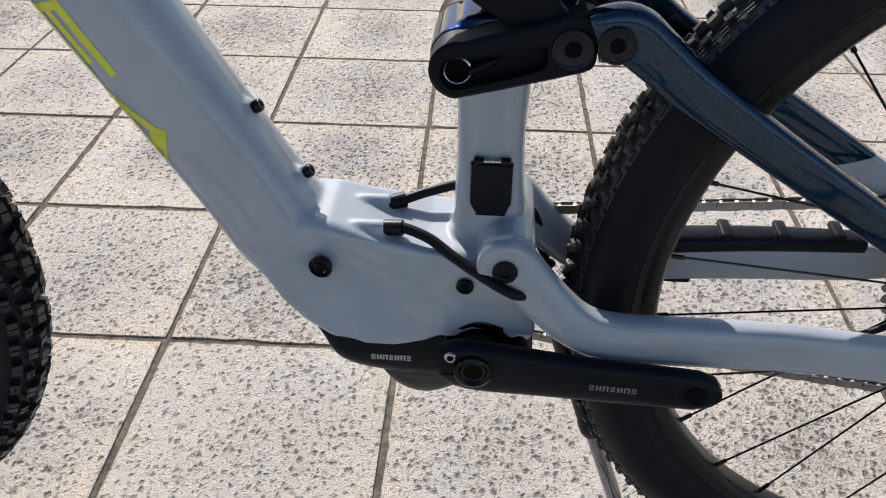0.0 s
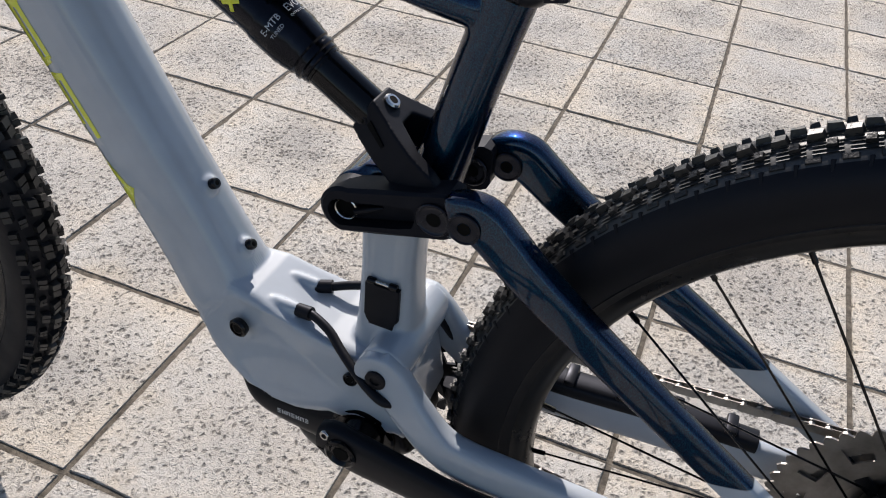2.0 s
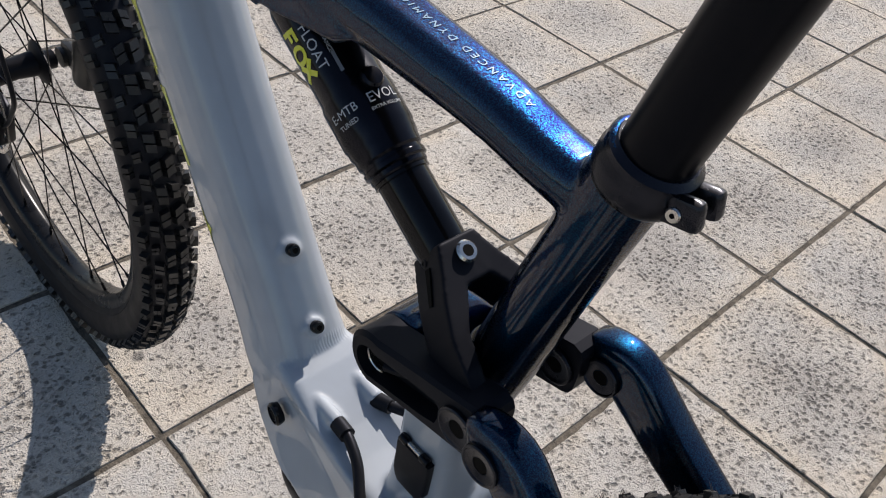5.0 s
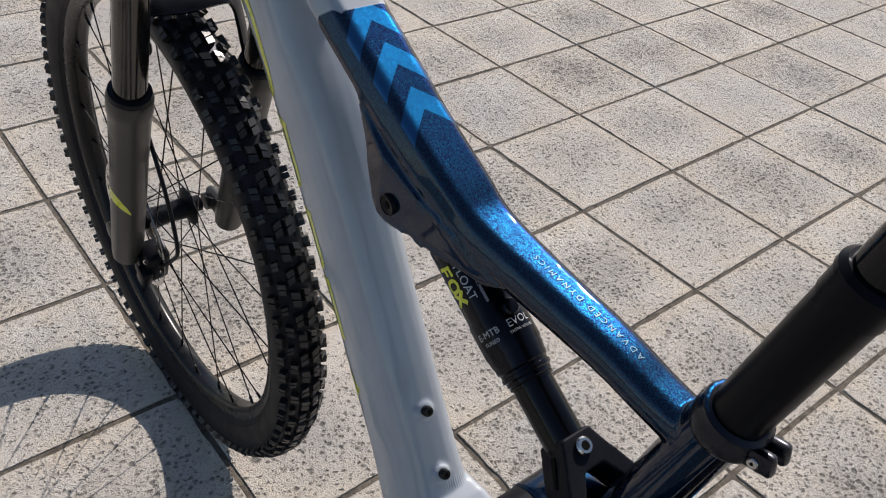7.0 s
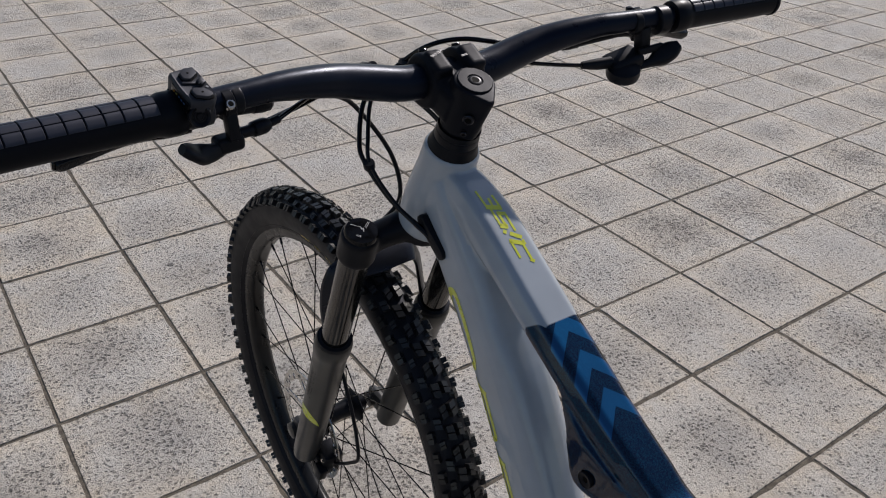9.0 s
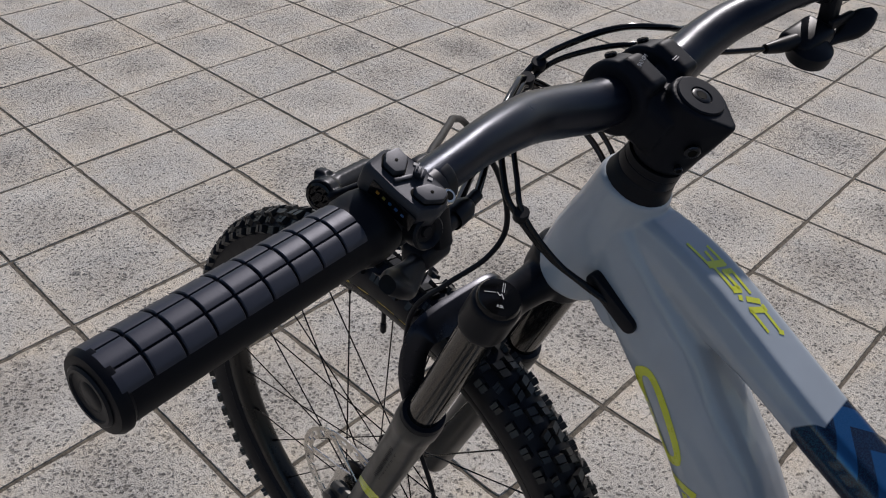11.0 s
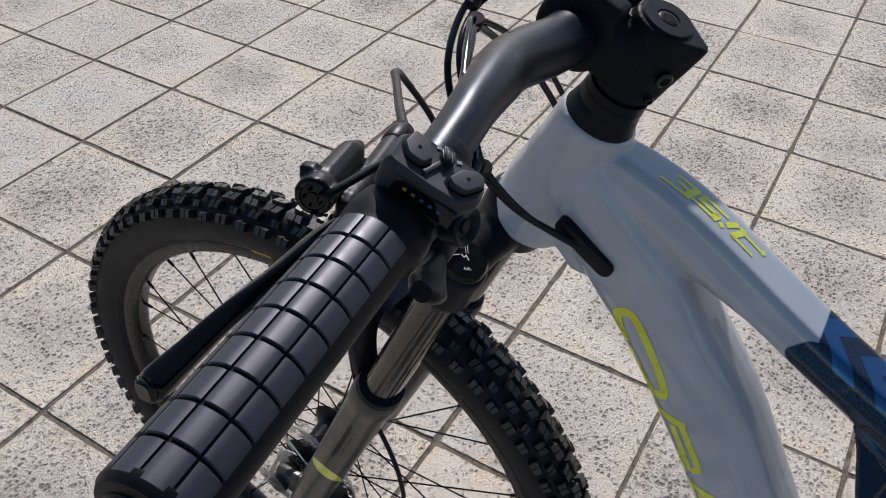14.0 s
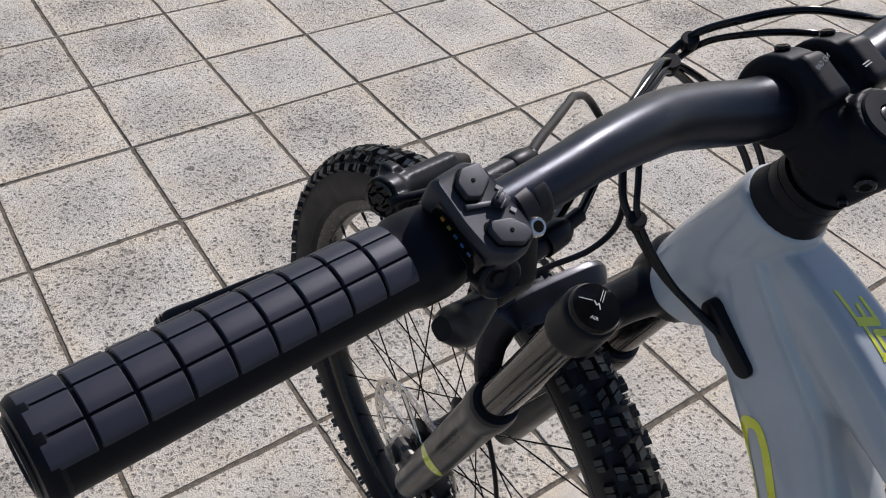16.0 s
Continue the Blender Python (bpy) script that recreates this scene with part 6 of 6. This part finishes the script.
def fine_cut(bm, longest=0.006):
    for _ in range(4):
        edges = [e for e in bm.edges if e.calc_length() > longest]
        if not edges:
            break
        bmesh.ops.subdivide_edges(bm, edges=edges, cuts=1)
    bmesh.ops.triangulate(bm, faces=bm.faces)


def ring_shape(bm, x0, y0, x1, y1, t, p=3.0, n=36):
    cx, cy, a, b = (x0 + x1) / 2, (y0 + y1) / 2, (x1 - x0) / 2, (y1 - y0) / 2
    pts = []
    for k in range(n):
        w = 2 * math.pi * k / n
        c, s = power(math.cos(w), p), power(math.sin(w), p)
        pts.append((bm.verts.new((cx + a * c, cy + b * s, 0)), bm.verts.new((cx + (a - t) * c, cy + (b - t * 0.8) * s, 0))))
    for k in range(n):
        (o, i), (o2, i2) = pts[k], pts[(k + 1) % n]
        bm.faces.new((o, o2, i2, i))


# big yellow shapes along the lower side of the down tube
V0, V1 = -0.0355, -0.0100
VM = (V0 + V1) / 2
T = 0.0062
shapes = [bmesh.new()]
ring_shape(shapes[0], -0.016, V0, 0.074, V1, 0.0085)
shapes.append(bars([(0.085, V0, 0.100, V1, T * 1.3), (0.096, V1 - T / 2, 0.146, V1 - T / 2, T), (0.146, V1 - 0.002, 0.150, VM, T), (0.100, VM, 0.150, VM - 0.001, T), (0.128, VM, 0.156, V0, T * 1.2)]))
shapes.append(bars([(0.164, V0, 0.178, V1, T * 1.3), (0.174, V1 - T / 2, 0.222, V1 - T / 2, T), (0.222, V1 - 0.003, 0.224, V0 + 0.003, T), (0.176, VM, 0.224, VM, T), (0.166, V0 + T / 2, 0.222, V0 + T / 2, T)]))
shapes.append(bars([(0.236, V1 - T / 2, 0.292, V1 - T / 2, T), (0.232, VM, 0.278, VM, T * 0.9), (0.236, V0 + T / 2, 0.288, V0 + T / 2, T), (0.238, V1, 0.232, V0, T)]))
shapes.append(bars([(0.298, V0 + 0.002, 0.344, V1 - 0.004, T), (0.336, V1 - T / 2, 0.356, V0 + 0.004, T * 2.0), (0.316, V0 + 0.0035, 0.360, V0 + 0.0035, T * 0.9)]))
TD, TU, TC = Vector((0.5, 0, -0.866)), Vector((0.866, 0, 0.5)), Vector((-0.3785, 0, 0.835))
for bm in shapes:
    fine_cut(bm)
    for v in bm.verts:
        s, t = v.co.x, v.co.y
        y = -0.0345 * (1 - min(0.999, abs(t / 0.0395)) ** 2.9) ** (1 / 2.9)
        v.co = TC + TD * s + TU * t + Vector((0, y - 0.002, 0))
    ob = part("yellow_print", bm, yellow, frame_ob, "yellow-green printed shape", smooth=True)
    stuck(ob, frame_ob)

# yellow shapes on top of the top tube, read from the other side
bm = bars([(0.0912, 0.0056, 0.0700, 0.0056, 0.0024), (0.0700, 0.0066, 0.0640, -0.0084, 0.0056), (0.0700, -0.0010, 0.0790, -0.0018, 0.0026), (0.0812, -0.0075, 0.0620, -0.0075, 0.0024),
           (0.0660, 0.0034, 0.0453, 0.0034, 0.0024), (0.0466, 0.0044, 0.0432, -0.0030, 0.0054), (0.0420, -0.0020, 0.0612, -0.0012, 0.0028), (0.0600, -0.0004, 0.0566, -0.0088, 0.0042), (0.0580, -0.0080, 0.0368, -0.0080, 0.0024),
           (0.0360, -0.0008, 0.0284, -0.0106, 0.0044), (0.0402, 0.0046, 0.0380, 0.0018, 0.0042),
           (0.0290, 0.0040, 0.0222, -0.0090, 0.0046), (0.0296, 0.0028, 0.0094, 0.0028, 0.0024), (0.0226, -0.0078, 0.0030, -0.0078, 0.0026), (0.0050, -0.0062, 0.0020, -0.0096, 0.0036), (0.0262, -0.0100, 0.0204, -0.0096, 0.0028)])
fine_cut(bm, 0.005)
bmesh.ops.transform(bm, matrix=basis(Vector((-0.328, -0.002, 0.894)), (-0.854, 0, 0.52), (0, -1, 0)), verts=bm.verts)
stuck(part("yellow_print", bm, yellow, frame_ob, "yellow-green printed shapes on the top tube"), frame_ob)

bm = text_bmesh("A D V A N C E D   D Y N A M I C S", 0.0062)
bmesh.ops.triangulate(bm, faces=bm.faces)
bmesh.ops.transform(bm, matrix=basis(Vector((-0.026, 0.000, 0.775)), (-0.992, 0, 0.124), (0, -1, 0)) @ Matrix.Diagonal((1.02, 1, 1, 1)), verts=bm.verts)
stuck(part("tube_print", bm, blue_ink, frame_ob, "pale blue lettering on the top tube"), frame_ob)


def round_print(bm, origin, axis, side, radius, turn=0.0):
    """Wraps flat x, y drawing round a cylinder: x runs along the axis, y round it."""
    a, c = Vector(axis).normalized(), Vector(side).normalized()
    b = a.cross(c)
    if b.z < 0 and abs(b.z) > 1e-6:
        b = -b
    for v in bm.verts:
        w = turn + v.co.y / radius
        v.co = Vector(origin) + a * v.co.x + (c * math.cos(w) + b * math.sin(w)) * radius


def shock_print(name, bm, along, turn, radius, material, label=""):
    bmesh.ops.triangulate(bm, faces=bm.faces)
    bmesh.ops.subdivide_edges(bm, edges=[e for e in bm.edges if e.calc_length() > 0.003], cuts=1)
    bmesh.ops.triangulate(bm, faces=bm.faces)
    round_print(bm, A + ax * along, ax, (0, -1, 0), radius, turn)
    part(name, bm, material, shock, label, smooth=False)


def turned_text(words, size, wide=1.0):
    """Text that reads round the shock's body, its tops towards the upper mount."""
    bm = text_bmesh(words, size)
    for v in bm.verts:
        v.co.x, v.co.y = -v.co.y, v.co.x * wide
    return bm


shock_print("shock_print", text_bmesh("FLOAT", 0.0090), 0.0735, 0.60, 0.0206, white_ink, "white lettering")
shock_print("shock_print", text_bmesh("PERFORMANCE", 0.0032), 0.0700, 0.98, 0.0206, white_ink, "white lettering")
shock_print("shock_mark", bars([(-0.006, 0.0, 0.006, 0.0, 0.0020)]), 0.0870, 1.00, 0.0206, silver_print, "small grey printed bar")
bm = bars([(0.000, -0.0065, 0.002, 0.0065, 0.0034), (0.001, 0.0050, 0.010, 0.0050, 0.003), (0.001, 0.0, 0.008, 0.0, 0.003), (0.024, -0.0065, 0.036, 0.0065, 0.0040), (0.024, 0.0065, 0.036, -0.0065, 0.0040)])
ring_shape(bm, 0.011, -0.0075, 0.025, 0.0070, 0.0034, 2.2, 24)
bmesh.ops.translate(bm, vec=(-0.018, 0, 0), verts=bm.verts)
bmesh.ops.scale(bm, vec=(0.82, 0.80, 1), verts=bm.verts)
shock_print("shock_emblem", bm, 0.0720, 0.08, 0.0206, yellow, "yellow printed emblem")
shock_print("shock_print", turned_text("E-MTB", 0.0068), 0.1130, 0.45, 0.0217, white_ink, "white lettering")
shock_print("shock_print", turned_text("TUNED", 0.0040), 0.1195, 0.45, 0.0217, white_ink, "white lettering")
shock_print("shock_print", turned_text("EVOL", 0.0080), 0.1130, 1.62, 0.0217, white_ink, "white lettering")
shock_print("shock_print", turned_text("EXTRA VOLUME", 0.0028), 0.1190, 1.62, 0.0217, white_ink, "white lettering")


def maker_marks(parent, origin, along, up, length, height, material, target=None):
    """A small row of pale blocks where the maker's name is printed."""
    n, w = 7, length / 7
    rows = []
    for k in range(n):
        x = -length / 2 + w * (k + 0.5)
        if k % 3 == 0:
            rows += [(x - w * 0.36, height * 0.4, x + w * 0.36, height * 0.4, height * 0.22), (x - w * 0.36, 0, x + w * 0.36, 0, height * 0.22), (x - w * 0.36, -height * 0.4, x + w * 0.36, -height * 0.4, height * 0.22)]
        elif k % 3 == 1:
            rows += [(x - w * 0.26, -height / 2, x - w * 0.26, height / 2, height * 0.25), (x + w * 0.26, -height / 2, x + w * 0.26, height / 2, height * 0.25), (x - w * 0.3, 0, x + w * 0.3, 0, height * 0.2)]
        else:
            rows += [(x - w * 0.3, height * 0.4, x + w * 0.3, height * 0.4, height * 0.22), (x - w * 0.28, -height / 2, x - w * 0.28, height / 2, height * 0.25), (x + w * 0.28, -height / 2, x + w * 0.28, height / 2, height * 0.25)]
    bm = bars(rows)
    fine_cut(bm, 0.004)
    bmesh.ops.transform(bm, matrix=basis(Vector(origin), along, up), verts=bm.verts)
    ob = part("maker_mark", bm, material, parent, "small pale printed mark", smooth=False)
    if target:
        stuck(ob, target, 0.0003)
    return ob


maker_marks(motor, (-0.063, -0.0470, 0.3405), (1, 0, 0), (0, 0, 1), 0.034, 0.0056, white_ink, motor)
maker_marks(crank, (0.110, -0.0868, 0.3605), (1, -0.085, 0), (0, 0, 1), 0.037, 0.0052, silver_print, crank)
printed("bolt_print", "10 Nm", 0.0030, (0.0750, -0.0577, 0.6105), (1, 0, 0.5), (-0.4, 0, 1), white_ink, frame_ob)

# yellow marks on the front tyre's side wall
for a0, a1 in ((96.5, 92), (89.5, 86.5), (84, 79.5), (78, 75.5)):
    bm = bmesh.new()
    loops = []
    for k in range(5):
        a = radians(a0 + (a1 - a0) * k / 4)
        loops.append([bm.verts.new(AXLE_F + Vector((r * math.cos(a), y, r * math.sin(a)))) for r, y in ((0.3195, -0.0222), (0.3262, -0.0262))])
    for p, q in zip(loops, loops[1:]):
        bm.faces.new((p[0], p[1], q[1], q[0]))
    stuck(part("tyre_mark", bm, amber, front, "amber yellow printed tyre mark"), front_tyre, 0.0004)

# small pale marks on the stem and clamp
printed("stem_print", "NO GAP", 0.0042, CL + Vector((0.0125, -0.0195, 0.0290)), (0.25, -0.75, -0.1), (-0.6, -0.2, 0.4), silver_print, stem)
bm = bars([(-0.004, 0.0008, 0.004, 0.0008, 0.0007), (-0.004, -0.0008, 0.004, -0.0008, 0.0007)])
bmesh.ops.transform(bm, matrix=basis(CL + Vector((0.022, 0.006, 0.0265)), (0.2, -1, 0), (-1, 0, 0.3)), verts=bm.verts)
part("stem_mark", bm, silver_print, stem, "small grey mark", smooth=False)

# ---------------------------------------------------------------- paving slabs, last
def slab_mesh(w, drop, rnd):
    """A slab top with worn, slightly ragged edges that fall away into the joint."""
    bm = bmesh.new()
    h, per = w / 2, 11
    ring = []
    for k in range(4):
        a, b = ((-h, -h), (h, -h), (h, h), (-h, h))[k], ((h, -h), (h, h), (-h, h), (-h, -h))[k]
        for q in range(per):
            f = q / per + (rnd.uniform(-0.03, 0.03) if q else 0)
            ring.append(Vector((a[0] + (b[0] - a[0]) * f, a[1] + (b[1] - a[1]) * f, 0)))
    top, low = [], []
    for p in ring:
        n = Vector((round(p.x / h) if abs(p.x) > abs(p.y) - 1e-6 else 0, round(p.y / h) if abs(p.y) > abs(p.x) - 1e-6 else 0, 0))
        wear = rnd.uniform(0.0, 0.0013) + (rnd.uniform(0.001, 0.0035) if rnd.random() < 0.10 else 0)
        top.append(bm.verts.new(p - n * (wear + 0.0018)))
        low.append(bm.verts.new(p - n * wear * 0.6 + Vector((0, 0, -drop))))
    bm.faces.new(top)
    for i in range(len(ring)):
        j = (i + 1) % len(ring)
        bm.faces.new((low[i], low[j], top[j], top[i]))
    bmesh.ops.recalc_face_normals(bm, faces=bm.faces)
    return bm


rs = random.Random(11)
meshes = []
for k in range(8):
    bm = slab_mesh(SLAB - 0.0040 - 0.0003 * k, 0.006, rs)
    me = bpy.data.meshes.new("paving_slab")
    bm.to_mesh(me)
    bm.free()
    me.materials.append(paving_mat)
    meshes.append(me)
near, far_v, far_f = 0, [], []
cells = [(i, j) for i in range(-24, 22) for j in range(-24, 22)]
cells.sort(key=lambda c: (X0 + (c[0] + 0.5) * SLAB + 0.9) ** 2 + (Y0 + (c[1] + 0.5) * SLAB - 0.9) ** 2)
for i, j in cells:
    m = pose(X0 + (i + 0.5) * SLAB + rs.uniform(-0.0008, 0.0008), Y0 + (j + 0.5) * SLAB + rs.uniform(-0.0008, 0.0008), rs.uniform(-0.0016, 0.0), rs.uniform(-0.15, 0.15), rs.uniform(-0.15, 0.15), rs.uniform(-0.25, 0.25))
    me = meshes[rs.randrange(8)]
    if near < 290:
        near += 1
        hang("paving_slab", me, ground, m=m)
    else:
        n = len(far_v)
        far_v += [tuple(m @ v.co) for v in me.vertices]
        far_f += [tuple(n + q for q in f.vertices) for f in me.polygons]
me = bpy.data.meshes.new("outer_paving")
me.from_pydata(far_v, [], far_f)
me.materials.append(paving_mat)
outer = hang("outer_paving", me, ground)
tagged(outer, "outer rows of sandy concrete paving slabs", kind="stuff")
